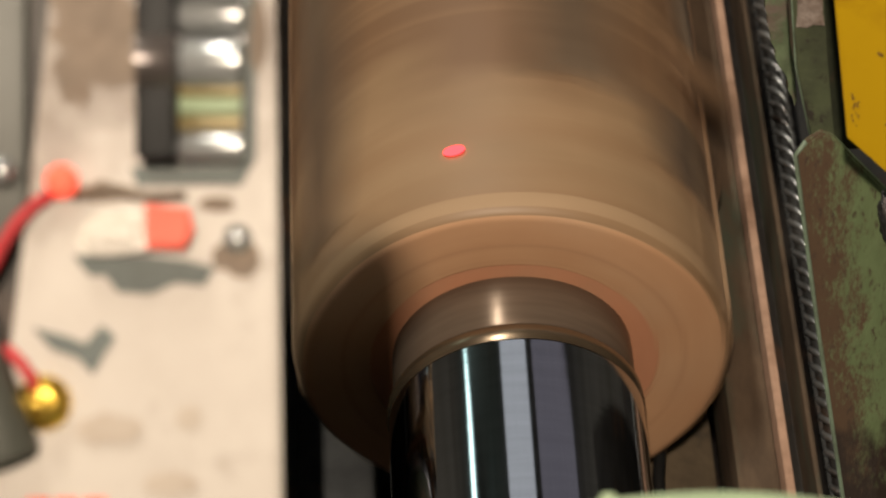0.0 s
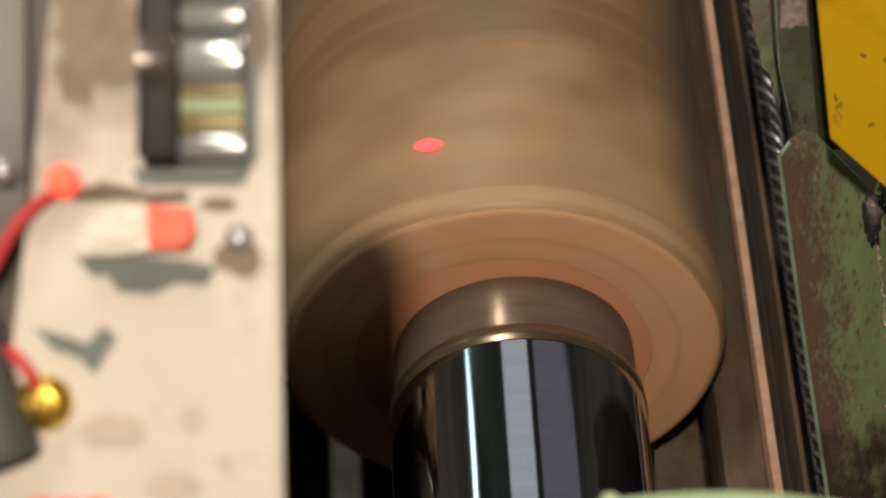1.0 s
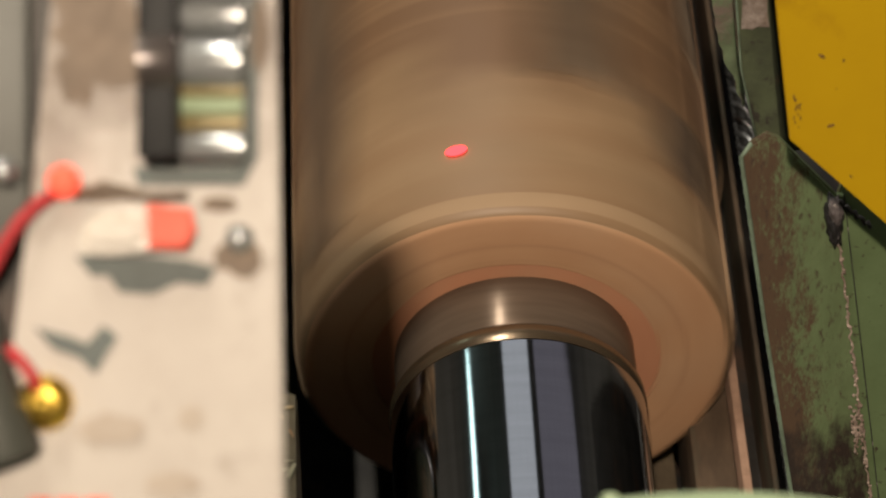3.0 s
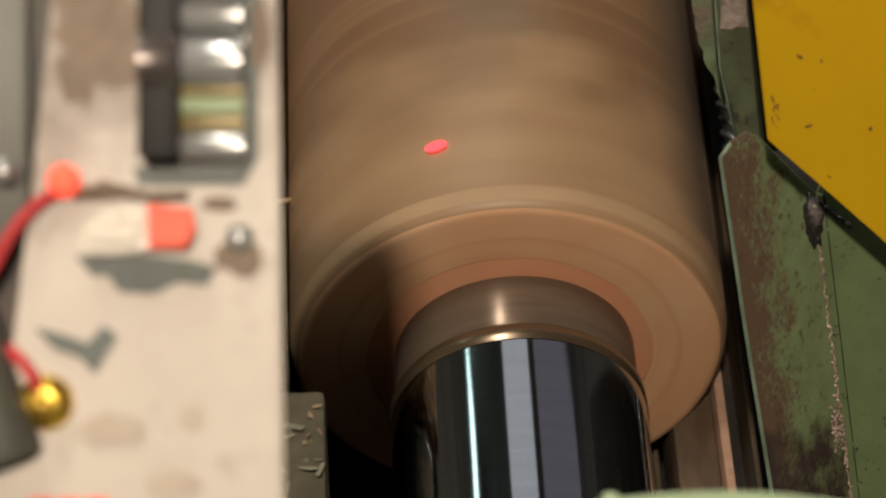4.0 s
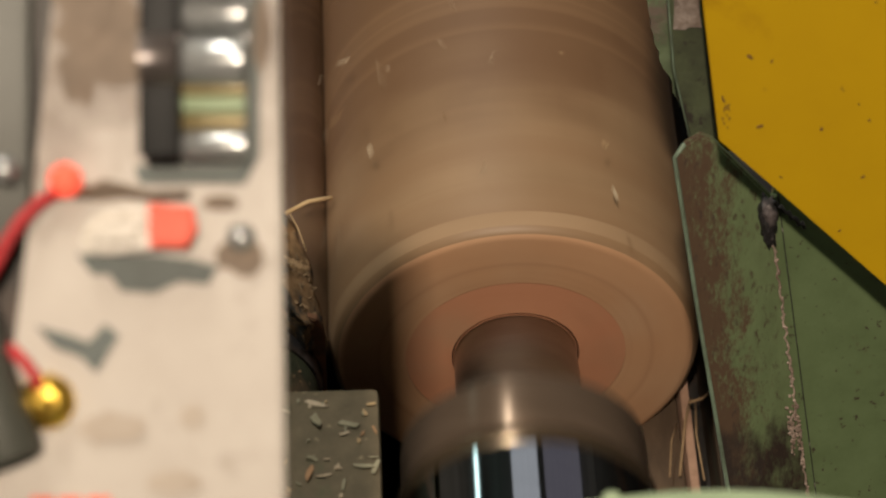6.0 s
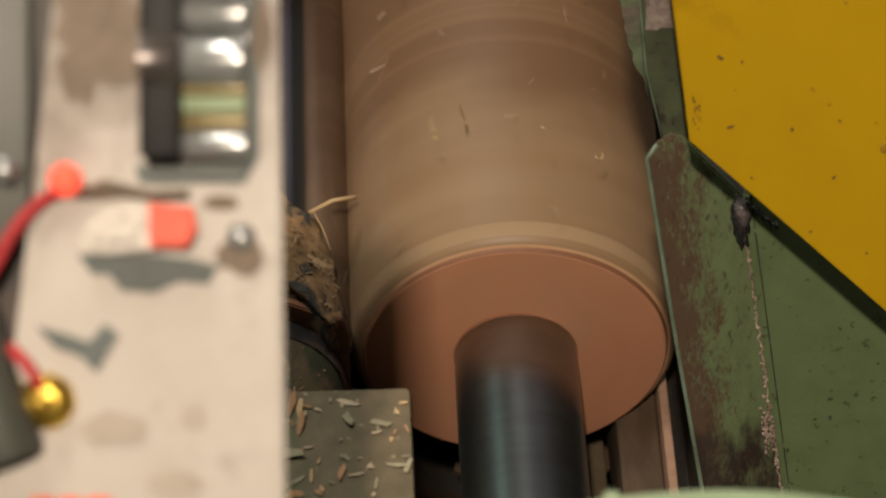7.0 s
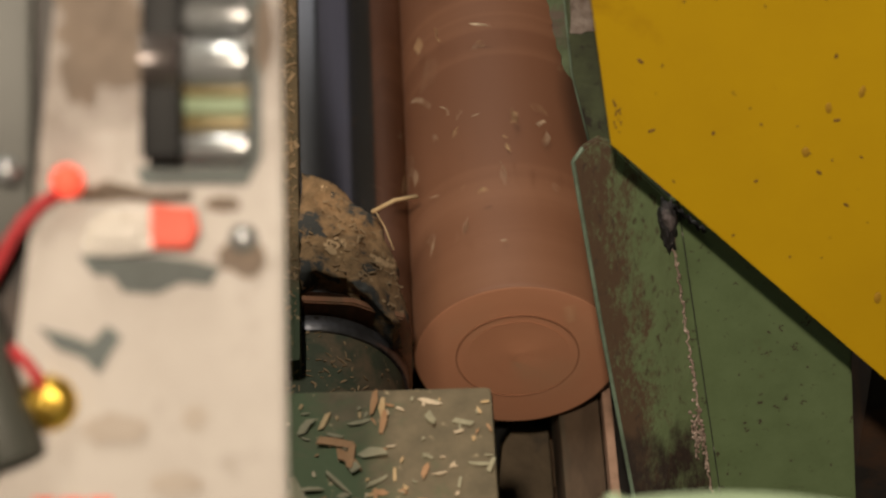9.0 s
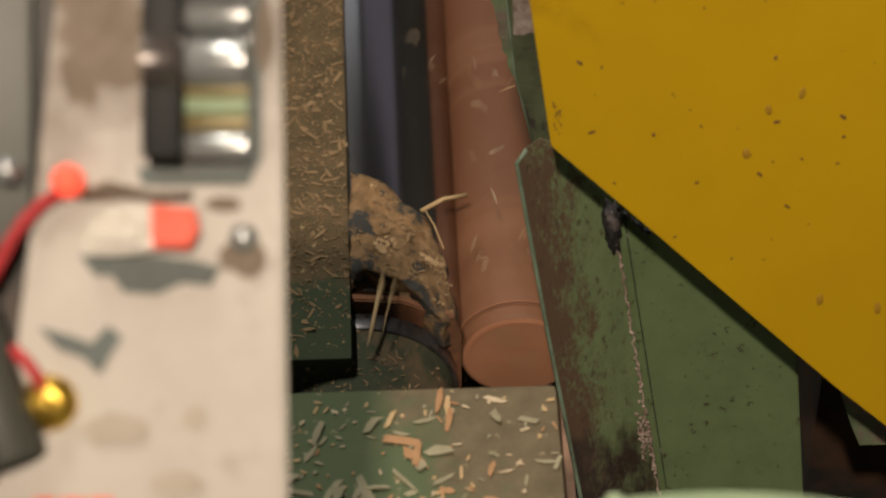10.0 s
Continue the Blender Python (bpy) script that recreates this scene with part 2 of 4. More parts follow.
M_CHIP2 = material("orange_chip", (0.42, 0.245, 0.13), 0.8, second=(0.32, 0.17, 0.08), scale=90)
M_CHIP3 = material("pale_chip", (0.34, 0.31, 0.21), 0.8, second=(0.23, 0.21, 0.135), scale=90)
M_PALE = material("pale_green_paint", (0.30, 0.38, 0.24), 0.5, scale=40)
M_WALL = material("workshop_wall", (0.21, 0.205, 0.19), 0.9, scale=3, patch=(0.15, 0.145, 0.13), patch_scale=1.5)
M_FLOOR = material("concrete", (0.10, 0.09, 0.08), 0.9, scale=6, patch=(0.05, 0.045, 0.04), patch_scale=2)
M_LASER = material("laser_light", (1.0, 0.05, 0.06), 0.5, glow=2.2)


# ---------------------------------------------------------------- mesh helpers
def part(name, bm, mat, parent=None, label="", smooth=True, angle=40):
    me = bpy.data.meshes.new(name)
    if smooth:
        for f in bm.faces:
            f.smooth = True
        for e in bm.edges:
            e.smooth = len(e.link_faces) == 2 and e.calc_face_angle(0) < radians(angle)
    bm.normal_update()
    bm.to_mesh(me)
    bm.free()
    for mm in mat if isinstance(mat, (list, tuple)) else (mat,):
        me.materials.append(mm)
    ob = new(name, me)
    if parent:
        ob.parent = parent
    if label:
        ob["label"] = label
    return ob


def empty(name, m=None):
    ob = new(name)
    ob.empty_display_size = 0.05
    if m:
        ob.matrix_world = m
    return ob


def box(bm, x0, x1, y0, y1, z0, z1, bevel=0.0, m=None):
    r = bmesh.ops.create_cube(bm, size=1)
    vs = r["verts"]
    bmesh.ops.transform(bm, matrix=Matrix.Translation(((x0 + x1) / 2, (y0 + y1) / 2, (z0 + z1) / 2)) @ Matrix.Diagonal((x1 - x0, y1 - y0, z1 - z0, 1)), verts=vs)
    if bevel:
        es = list({e for v in vs for e in v.link_edges})
        out = bmesh.ops.bevel(bm, geom=es, offset=bevel, segments=2, affect="EDGES", profile=0.6)
        vs = list({v for f in out["faces"] for v in f.verts} | {v for v in vs if v.is_valid})
    if m:
        bmesh.ops.transform(bm, matrix=m, verts=vs)
    return vs


def prism(bm, outline, depth, m=None, bevel=0.0):
    """A plate: the outline in its own plane, extruded downwards by depth."""
    top = [bm.verts.new((x, y, 0)) for x, y in outline]
    low = [bm.verts.new((x, y, -depth)) for x, y in outline]
    n = len(outline)
    f_top = bm.faces.new(top)
    bm.faces.new(low[::-1])
    for i in range(n):
        bm.faces.new((top[i], low[i], low[(i + 1) % n], top[(i + 1) % n]))
    vs = top + low
    bm.normal_update()
    if bevel:
        out = bmesh.ops.bevel(bm, geom=list(f_top.edges), offset=bevel, segments=2, affect="EDGES")
        vs = list({v for v in vs if v.is_valid} | {v for f in out["faces"] for v in f.verts})
    if m:
        bmesh.ops.transform(bm, matrix=m, verts=vs)
    return vs


def turned(bm, profile, seg=64, m=None):
    """A body of revolution about Y from (radius, y) pairs."""
    rings = []
    for r, y in profile:
        if r < 1e-6:
            rings.append([bm.verts.new((0, y, 0))])
        else:
            rings.append([bm.verts.new((r * math.cos(2 * math.pi * k / seg), y, r * math.sin(2 * math.pi * k / seg))) for k in range(seg)])
    for a, b in zip(rings, rings[1:]):
        for k in range(seg):
            l = (k + 1) % seg
            if len(a) == 1 and len(b) == 1:
                continue
            if len(a) == 1:
                bm.faces.new((a[0], b[k], b[l]))
            elif len(b) == 1:
                bm.faces.new((a[k], b[0], a[l]))
            else:
                bm.faces.new((a[k], b[k], b[l], a[l]))
    bmesh.ops.recalc_face_normals(bm, faces=bm.faces)
    vs = [v for ring in rings for v in ring]
    if m:
        bmesh.ops.transform(bm, matrix=m, verts=vs)
    return vs


def tube(bm, pts, r, seg=10):
    pts = [Vector(p) for p in pts]
    rings = []
    for i, p in enumerate(pts):
        d = (pts[min(i + 1, len(pts) - 1)] - pts[max(i - 1, 0)]).normalized()
        side = d.orthogonal().normalized() if i == 0 else (side - d * side.dot(d)).normalized()
        up = d.cross(side)
        rings.append([bm.verts.new(p + r * (side * math.cos(2 * math.pi * k / seg) + up * math.sin(2 * math.pi * k / seg))) for k in range(seg)])
    for a, b in zip(rings, rings[1:]):
        for k in range(seg):
            bm.faces.new((a[k], a[(k + 1) % seg], b[(k + 1) % seg], b[k]))
    bm.faces.new(rings[0][::-1])
    bm.faces.new(rings[-1])


def glide(table, t):
    """A value between the rows of a table of (seconds, value)."""
    return float(np.interp(t, [a for a, _ in table], [b for _, b in table]))


AXIS_Z = 1.0
TIMES = [k / FPS for k in range(10 * FPS + 1)]
# how far the knife carriage and the roller carriage still have to go, and the radius of the log
KNIFE_X = [(0, 0.1191), (0.5, 0.1153), (1, 0.1117), (1.5, 0.1081), (2, 0.1037), (2.5, 0.0996), (4, 0.0868), (4.5, 0.0822), (5, 0.0776), (5.5, 0.0724),
           (7, 0.0554), (7.5, 0.0487), (8, 0.0411), (8.5, 0.0333), (9, 0.0237), (9.5, 0.0117), (10, 0.0)]
ROLLER_X = [(0, -0.118), (2.7, -0.104), (3.8, -0.0920), (4.5, -0.0850), (5.5, -0.0755), (7, -0.0567), (7.5, -0.0516), (8, -0.0430), (8.5, -0.0345),
            (9, -0.0254), (9.5, -0.013), (10, 0.0)]
R_END = 0.0285


SLACK = [(0, 0.002), (8.5, 0.0026), (9.5, 0.0014), (10, 0.0004)]


def log_radius(t):
    return R_END + glide(KNIFE_X, t) + glide(SLACK, t)


# ---------------------------------------------------------------- room
def structure(name, mat, *dims, label=""):
    bm = bmesh.new()
    box(bm, *dims)
    return tagged(part(name, bm, mat, smooth=False), label, "", "", "structure")


structure("floor", M_FLOOR, -3, 3, -3, 3.5, -0.1, 0, label="dark oily concrete workshop floor")
structure("ceiling", M_WALL, -3, 3, -3, 3.5, 5.0, 5.1, label="plain grey workshop ceiling")
structure("wall_north", M_WALL, -3, 3, 3.5, 3.6, 0, 5, label="plain grey workshop wall")
structure("wall_south", M_WALL, -3, 3, -3.1, -3, 0, 5, label="plain grey workshop wall")
structure("wall_west", M_WALL, -3.1, -3, -3, 3.5, 0, 5, label="plain grey workshop wall")
structure("wall_east", M_WALL, 3, 3.1, -3, 3.5, 0, 5, label="plain grey workshop wall")

# ---------------------------------------------------------------- the lathe's bed
bed = tagged(empty("lathe_bed", pose(0, 0, 0)), "dark oily steel bed under the turning log", "machine bed")
bm = bmesh.new()
box(bm, -0.6, 0.6, -0.55, 1.9, 0.0, 0.72, 0.01)
part("bed_frame", bm, M_DARK, bed)
for x in (-0.09, 0.10):
    bm = bmesh.new()
    box(bm, x - 0.03, x + 0.03, -0.55, 1.9, 0.7205, 0.77, 0.004)
    part("slide_rail", bm, M_DARK, bed)

# ---------------------------------------------------------------- the log, built of staves that sink inwards as it is peeled
turning_log = tagged(empty("turning_log", pose(0, 0, AXIS_Z)), "debarked reddish-brown log spinning and shrinking between the lathe's rollers", "log")
LOG_LEN = 1.3


def stave(radius, depth, count, k, mat, bevel):
    half = math.pi / count * 1.04
    n = 4
    y0 = 0.00003 * k
    prof = [(radius - depth, y0), (radius - bevel, y0), (radius - bevel * 0.55, y0 + bevel * 0.14), (radius - bevel * 0.2, y0 + bevel * 0.55), (radius, y0 + bevel * 1.5), (radius, LOG_LEN), (radius - depth, LOG_LEN)]
    bm = bmesh.new()
    cols = []
    for i in range(n + 1):
        a = -half + 2 * half * i / n
        cols.append([bm.verts.new((r * math.sin(a), y, r * math.cos(a))) for r, y in prof])
    m = len(prof)
    for a, b in zip(cols, cols[1:]):
        for j in range(m):
            f = bm.faces.new((a[j], b[j], b[(j + 1) % m], a[(j + 1) % m]))
            f.material_index = 1 if j < 2 else 2 if j == 3 and mat is M_TAN else 0
    bm.faces.new(cols[0][::-1])
    bm.faces.new(cols[-1])
    bmesh.ops.recalc_face_normals(bm, faces=bm.faces)
    return part("stave", bm, (mat, M_END, M_RIM) if mat is M_TAN else (mat, M_END_RED), turning_log)


def raw_radius(a):
    """The unpeeled log sits off its axis and is not quite round."""
    return 0.1166 + 0.0058 * math.cos(radians(a - 166)) + 0.0016 * math.cos(radians(2 * a + 40))


OUTER, INNER = 24, 36
R_OUT, R_IN = 0.122, 0.090
outer_staves, inner_staves = [], []
for k in range(OUTER):
    a = 360 * k / OUTER
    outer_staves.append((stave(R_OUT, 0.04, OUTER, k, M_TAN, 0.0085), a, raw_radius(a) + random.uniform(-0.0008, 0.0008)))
for k in range(INNER):
    inner_staves.append((stave(R_IN, 0.055, INNER, OUTER + k, M_RED, 0.0018), 360 * k / INNER, R_IN - 0.0015))


def bark_strip(angle, half, y0, y1, seed):
    """A ragged sheet of bark, 2 mm thick, bent round the log."""
    rnd = random.Random(seed)
    bm = bmesh.new()
    n, m = 10, 14
    grid = []
    for j in range(m + 1):
        v = j / m
        ha = half * (0.75 + 0.35 * noise.noise(Vector((seed * 3.1, v * 4, 0))))
        row = []
        for i in range(n + 1):
            u = i / n * 2 - 1
            a = radians(u * ha)
            y = y0 + (y1 - y0) * v + 0.02 * noise.noise(Vector((u * 2, seed, 0))) * (1 if j in (0, m) else 0)
            r = 0.1218 + 0.0012 * noise.noise(Vector((u * 3, v * 9, seed)))
            row.append([bm.verts.new((q * math.sin(a), y, q * math.cos(a))) for q in (r, r - 0.0025)])
        grid.append(row)
    for j in range(m):
        for i in range(n):
            for k in (0, 1):
                bm.faces.new((grid[j][i][k], grid[j][i + 1][k], grid[j + 1][i + 1][k], grid[j + 1][i][k]))
    for j in range(m):
        for i in (0, n):
            bm.faces.new((grid[j][i][0], grid[j][i][1], grid[j + 1][i][1], grid[j + 1][i][0]))
    for i in range(n):
        for j in (0, m):
            bm.faces.new((grid[j][i][0], grid[j][i][1], grid[j][i + 1][1], grid[j][i + 1][0]))
    bmesh.ops.recalc_face_normals(bm, faces=bm.faces)
    return tagged(part("bark_strip", bm, M_BARK), "dark ragged strip of bark clinging to the spinning log", "bark")


bark_strips = []
for k, (a, half, y0, y1) in enumerate(((20, 16, 0.10, 0.45), (75, 11, 0.17, 0.9), (130, 20, 0.05, 0.16), (170, 13, 0.20, 0.7), (235, 18, 0.12, 0.30), (300, 12, 0.03, 0.5), (335, 9, 0.22, 0.8), (120, 44, 0.1185, 0.1235), (58, 14, 0.06, 0.11))):
    bark_strips.append((bark_strip(a, half, y0, y1, k + 1), a, random.uniform(3.2, 4.4)))
# a loose tongue of bark that stands off the log
bm = bmesh.new()
rows = []
for j in range(9):
    v = j / 8
    row = []
    for i in range(7):
        u = i / 6
        a, r = radians(26 * u - 26), 0.1160 + 0.021 * u ** 1.6 + 0.0010 * math.sin(7 * v + 4 * u)
        y = 0.135 + (0.034 - 0.016 * u) * v + 0.015 * u + 0.004 * math.sin(9 * v)
        row.append([bm.verts.new((q * math.sin(a), y, q * math.cos(a))) for q in (r, r - 0.0022)])
    rows.append(row)
for p, q in zip(rows, rows[1:]):
    for i in range(6):
        for k in (0, 1):
            bm.faces.new((p[i][k], p[i + 1][k], q[i + 1][k], q[i][k]))
    for i in (0, 6):
        bm.faces.new((p[i][0], p[i][1], q[i][1], q[i][0]))
for row in (rows[0], rows[-1]):
    for i in range(6):
        bm.faces.new((row[i][0], row[i][1], row[i + 1][1], row[i + 1][0]))
bmesh.ops.recalc_face_normals(bm, faces=bm.faces)
bark_tongue = tagged(part("bark_strip", bm, M_TAN), "loose tongue of bark standing off the spinning log", "bark")
bm = bmesh.new()
turned(bm, [(0, 0.0009), (0.004, 0.0007), (0.005, 0.0011), (0.0272, 0.0011), (0.0272, LOG_LEN), (0, LOG_LEN)], 48)
part("core", bm, M_CORE, turning_log)
bm = bmesh.new()
turned(bm, [(0.0318, 0.0014), (0.0318, 0.0006), (0.0322, 0.0005), (0.0327, 0.0006), (0.0327, 0.0014)], 64)
chuck_mark = part("chuck_mark", bm, M_MARK, turning_log, "dark ring pressed in by the chuck")

# ---------------------------------------------------------------- spindles
outer_spindle = tagged(empty("outer_spindle", pose(0, 0, AXIS_Z)), "large polished steel spindle pressed against the log's end", "spindle")
bm = bmesh.new()
turned(bm, [(0.034, 0.001), (0.0628, 0.001), (0.0630, -0.004), (0.0630, -0.0295), (0.0615, -0.0315)], 96)
part("chuck", bm, M_CHUCK, outer_spindle)
bm = bmesh.new()
turned(bm, [(0.0610, -0.0310), (0.0648, -0.0325), (0.0664, -0.0350), (0.0668, -0.0400), (0.0655, -0.0432)], 96)
part("collar", bm, M_COLLAR, outer_spindle)
bm = bmesh.new()
turned(bm, [(0.034, -0.0430), (0.0650, -0.0432), (0.0660, -0.0442), (0.0660, -0.42), (0.034, -0.42)], 96)
part("sleeve", bm, M_STEEL, outer_spindle)
inner_spindle = tagged(empty("inner_spindle", pose(0, 0, AXIS_Z)), "slim polished steel inner spindle pressed against the log's end", "spindle")
bm = bmesh.new()
turned(bm, [(0, 0.002), (0.0322, 0.002), (0.0322, -0.0115), (0, -0.0115)], 96)
part("nose", bm, M_SHAFT, inner_spindle)
bm = bmesh.new()
turned(bm, [(0.0300, -0.0116), (0.0325, -0.0118), (0.0325, -0.6), (0, -0.6)], 96)
part("shaft", bm, M_SHAFT, inner_spindle)

# ---------------------------------------------------------------- roller carriage
roller_carriage = tagged(empty("roller_carriage", pose(0, 0, AXIS_Z)), "green-painted back-up roller carriage strewn with wood chips", "machine carriage")
RC = -(R_END + 0.0555)
bm = bmesh.new()
turned(bm, [(0.0, 0.0), (0.0515, 0.0), (0.0550, 0.0015), (0.0555, 0.003), (0.0555, 1.35), (0, 1.35)], 96)
pressure_roller = part("pressure_roller", bm, M_ROLLER, roller_carriage, "polished steel roller smeared with wood stain")
pressure_roller.matrix_basis = pose(RC, 0, 0)
bm = bmesh.new()
turned(bm, [(0, -0.10), (0.047, -0.10), (0.05, -0.097), (0.05, -0.012), (0.046, -0.008), (0, -0.008)], 64, pose(RC, 0, -0.002))
part("bearing_housing", bm, M_HOUSE, roller_carriage, "dark green round bearing housing")
bm = bmesh.new()
turned(bm, [(0.0490, -0.020), (0.0512, -0.0195), (0.0518, -0.0185), (0.0518, -0.0100), (0.0510, -0.0090), (0.0490, -0.0090)], 64, pose(RC, 0, -0.002))
part("retaining_ring", bm, M_RING, roller_carriage, "bare steel ring round the bearing housing")
bm = bmesh.new()
prism(bm, [(-0.086, 0.046), (-0.086, 0.058), (-0.060, 0.055), (-0.0437, 0.046), (-0.034, 0.042), (-0.0302, 0.028), (-0.0302, -0.024), (-0.0345, -0.024), (-0.0443, -0.004), (-0.052, 0.010)][::-1], 0.004, pose(0, -0.0075, 0, 90, 0, 0), 0.0008)
part("packed_dust", bm, M_REDDUST, roller_carriage, "red wood dust packed beside the roller")
bm = bmesh.new()
box(bm, -0.30, -0.0050, -0.50, -0.2684, 0.20, 0.2988, 0.003)
part("top_block", bm, M_BLOCK, roller_carriage)
bm = bmesh.new()
box(bm, -0.30, -0.0865, -0.05, 1.3, 0.02, 0.062, 0.003)
part("body_plate", bm, M_BODY, roller_carriage)
bm = bmesh.new()
prism(bm, [(-0.0862, 0.074), (-0.062, 0.063), (-0.0447, 0.048), (-0.0368, 0.025), (-0.0300, 0.0), (-0.040, -0.014), (-0.052, -0.006), (-0.064, 0.004), (-0.078, 0.004), (-0.0862, 0.000)][::-1], 0.02)
bmesh.ops.triangulate(bm, faces=bm.faces)
for _ in range(4):
    bmesh.ops.subdivide_edges(bm, edges=[e for e in bm.edges if e.calc_length() > 0.0022], cuts=1)
    bmesh.ops.triangulate(bm, faces=bm.faces)
for v in bm.verts:
    top = 1 if v.co.z > -0.012 else 0.3
    v.co += Vector((noise.noise(v.co * 90), noise.noise(v.co * 80 + Vector((7, 0, 0))), 1.6 * noise.noise(v.co * 70 + Vector((0, 9, 0))))) * 0.0030 * top + Vector((0, 0, 0.0014 * noise.noise(v.co * 300)))
    v.co.z += 0.012 + math.sqrt(max(0.0001, 0.0555 ** 2 - (v.co.x + 0.084) ** 2))
part("scraper", bm, M_MOSS, roller_carriage, "scraper caked with packed sawdust", angle=180)
bm = bmesh.new()
rf = random.Random(8)
for k in range(260):
    x, y = rf.uniform(-0.085, -0.034), rf.uniform(-0.034, 0.072)
    if y > 0.074 - 1.2 * max(0, x + 0.075) or y < 0.016 - 0.55 * (x + 0.086):
        continue
    z = 0.0125 + math.sqrt(0.0555 ** 2 - (x + 0.084) ** 2)
    m = pose(x, y, z, rf.uniform(-25, 25), rf.uniform(-10, 40), rf.uniform(0, 360))
    ln, w = rf.uniform(0.001, 0.005), rf.uniform(0.0004, 0.0014)
    quad = [m @ Vector(p) for p in ((-ln / 2, -w / 2, 0), (ln / 2, -w / 3, 0.0004), (ln / 2.2, w / 2, 0.0002), (-ln / 2, w / 2, 0))]
    top = [bm.verts.new(q) for q in quad]
    low = [bm.verts.new(q - Vector((0, 0, 0.0005))) for q in quad]
    bm.faces.new(top)
    bm.faces.new(low[::-1])
    for i in range(4):
        bm.faces.new((top[i], low[i], low[(i + 1) % 4], top[(i + 1) % 4]))
tagged(part("sawdust_crust", bm, M_FLAKES, roller_carriage, smooth=False), kind="stuff")
# splinters caught between scraper and log
for ax, ay, bx, by, w in ((-0.0491, 0.0494, -0.0249, 0.0619, 0.0024), (-0.047, 0.050, -0.0383, 0.0242, 0.0009)):
    bm = bmesh.new()
    tube(bm, [(ax, ay, 0.062), ((ax + bx) / 2, (ay + by) / 2, 0.064), (bx, by, 0.060)], w / 2, 6)
    part("splinter", bm, M_CHIP, roller_carriage)

# saddle and pedestals that carry it on the bed
for name, dims in (("saddle", (-0.32, -0.10, -0.10, 1.3, -0.2295, -0.062)), ("back_wall", (-0.32, -0.15, -0.05, 1.3, -0.0615, 0.0195)), ("pedestal", (-0.30, -0.20, -0.50, -0.275, -0.2295, 0.1995)),
                   ("bearing_foot", (-0.13, -0.045, -0.095, -0.012, -0.2295, -0.045))):
    bm = bmesh.new()
    box(bm, *dims, 0.003)
    part(name, bm, M_DARK, roller_carriage)

# ---------------------------------------------------------------- knife carriage
knife_carriage = tagged(empty("knife_carriage", pose(0, 0, AXIS_Z)), "rusty green knife carriage with a yellow guard plate", "machine carriage")

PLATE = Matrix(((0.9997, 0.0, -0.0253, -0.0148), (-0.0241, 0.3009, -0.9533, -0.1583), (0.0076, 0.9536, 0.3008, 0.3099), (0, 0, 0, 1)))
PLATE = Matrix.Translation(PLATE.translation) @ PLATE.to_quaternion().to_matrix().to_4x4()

bm = bmesh.new()
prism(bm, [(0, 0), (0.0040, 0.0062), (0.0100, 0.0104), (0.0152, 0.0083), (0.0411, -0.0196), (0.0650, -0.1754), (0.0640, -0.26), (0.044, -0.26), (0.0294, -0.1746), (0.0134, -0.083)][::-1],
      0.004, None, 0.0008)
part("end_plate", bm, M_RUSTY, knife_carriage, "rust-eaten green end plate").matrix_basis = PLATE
bm = bmesh.new()
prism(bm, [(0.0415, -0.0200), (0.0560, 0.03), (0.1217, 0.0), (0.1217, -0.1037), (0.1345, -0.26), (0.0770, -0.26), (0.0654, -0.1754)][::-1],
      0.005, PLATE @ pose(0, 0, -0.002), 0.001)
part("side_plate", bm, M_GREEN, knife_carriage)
# flat bar along the weld, with a dark strip beside it for its shade
bm = bmesh.new()
prism(bm, [(0.0398, -0.0195), (0.0435, -0.0190), (0.0806, -0.26), (0.0778, -0.26)][::-1], 0.003, PLATE @ pose(0, 0, -0.0008), 0.0004)
part("flat_bar", bm, M_GREEN, knife_carriage)
bm = bmesh.new()
prism(bm, [(0.0436, -0.0190), (0.0441, -0.0190), (0.0811, -0.26), (0.0807, -0.26)][::-1], 0.001, PLATE @ pose(0, 0, -0.0016))
part("seam_dirt", bm, M_GREASE_SHADE, knife_carriage, "dark line painting the flat bar's shade", smooth=False)
# pale bare edge along the end plate
bm = bmesh.new()
tube(bm, [PLATE @ Vector((x, y, -0.0015)) for x, y in ((0.0040, 0.0060), (-0.0001, -0.0004), (0.0132, -0.083), (0.0293, -0.1746), (0.0438, -0.26))], 0.0011, 8)
part("bare_edge", bm, M_EDGE, knife_carriage, "pale scraped paint along the edge")
bm = bmesh.new()
pts = []
for k in range(60):
    u = k / 59
    pts.append(PLATE @ Vector((0.0409 + 0.0239 * u + 0.0005 * math.sin(k * 2.1) + random.uniform(-0.0004, 0.0004), -0.030 - 0.150 * u, 0.0004)))
tube(bm, pts, 0.00045, 8)
for k in range(230):
    u = random.gauss(0.70, 0.04) if k < 110 else random.random()
    v = PLATE @ Vector((0.0409 + 0.0239 * u + (random.uniform(-0.0045, 0.0008) if k < 110 else random.uniform(-0.0008, 0.0008)), -0.030 - 0.150 * u, random.uniform(0, 0.0016)))
    bmesh.ops.create_icosphere(bm, subdivisions=1, radius=random.uniform(0.0003, 0.0009), matrix=Matrix.Translation(v) @ Matrix.Diagonal((1, 1, random.uniform(0.8, 2.4), 1)))
part("weld_bead", bm, M_WELD, knife_carriage, "rough rusty weld bead with stuck fibres")
bm = bmesh.new()
bmesh.ops.create_icosphere(bm, subdivisions=4, radius=1.0)
for v in bm.verts:
    v.co *= 1 + 0.35 * noise.noise(v.co * 2.3) + 0.15 * noise.noise(v.co * 6)
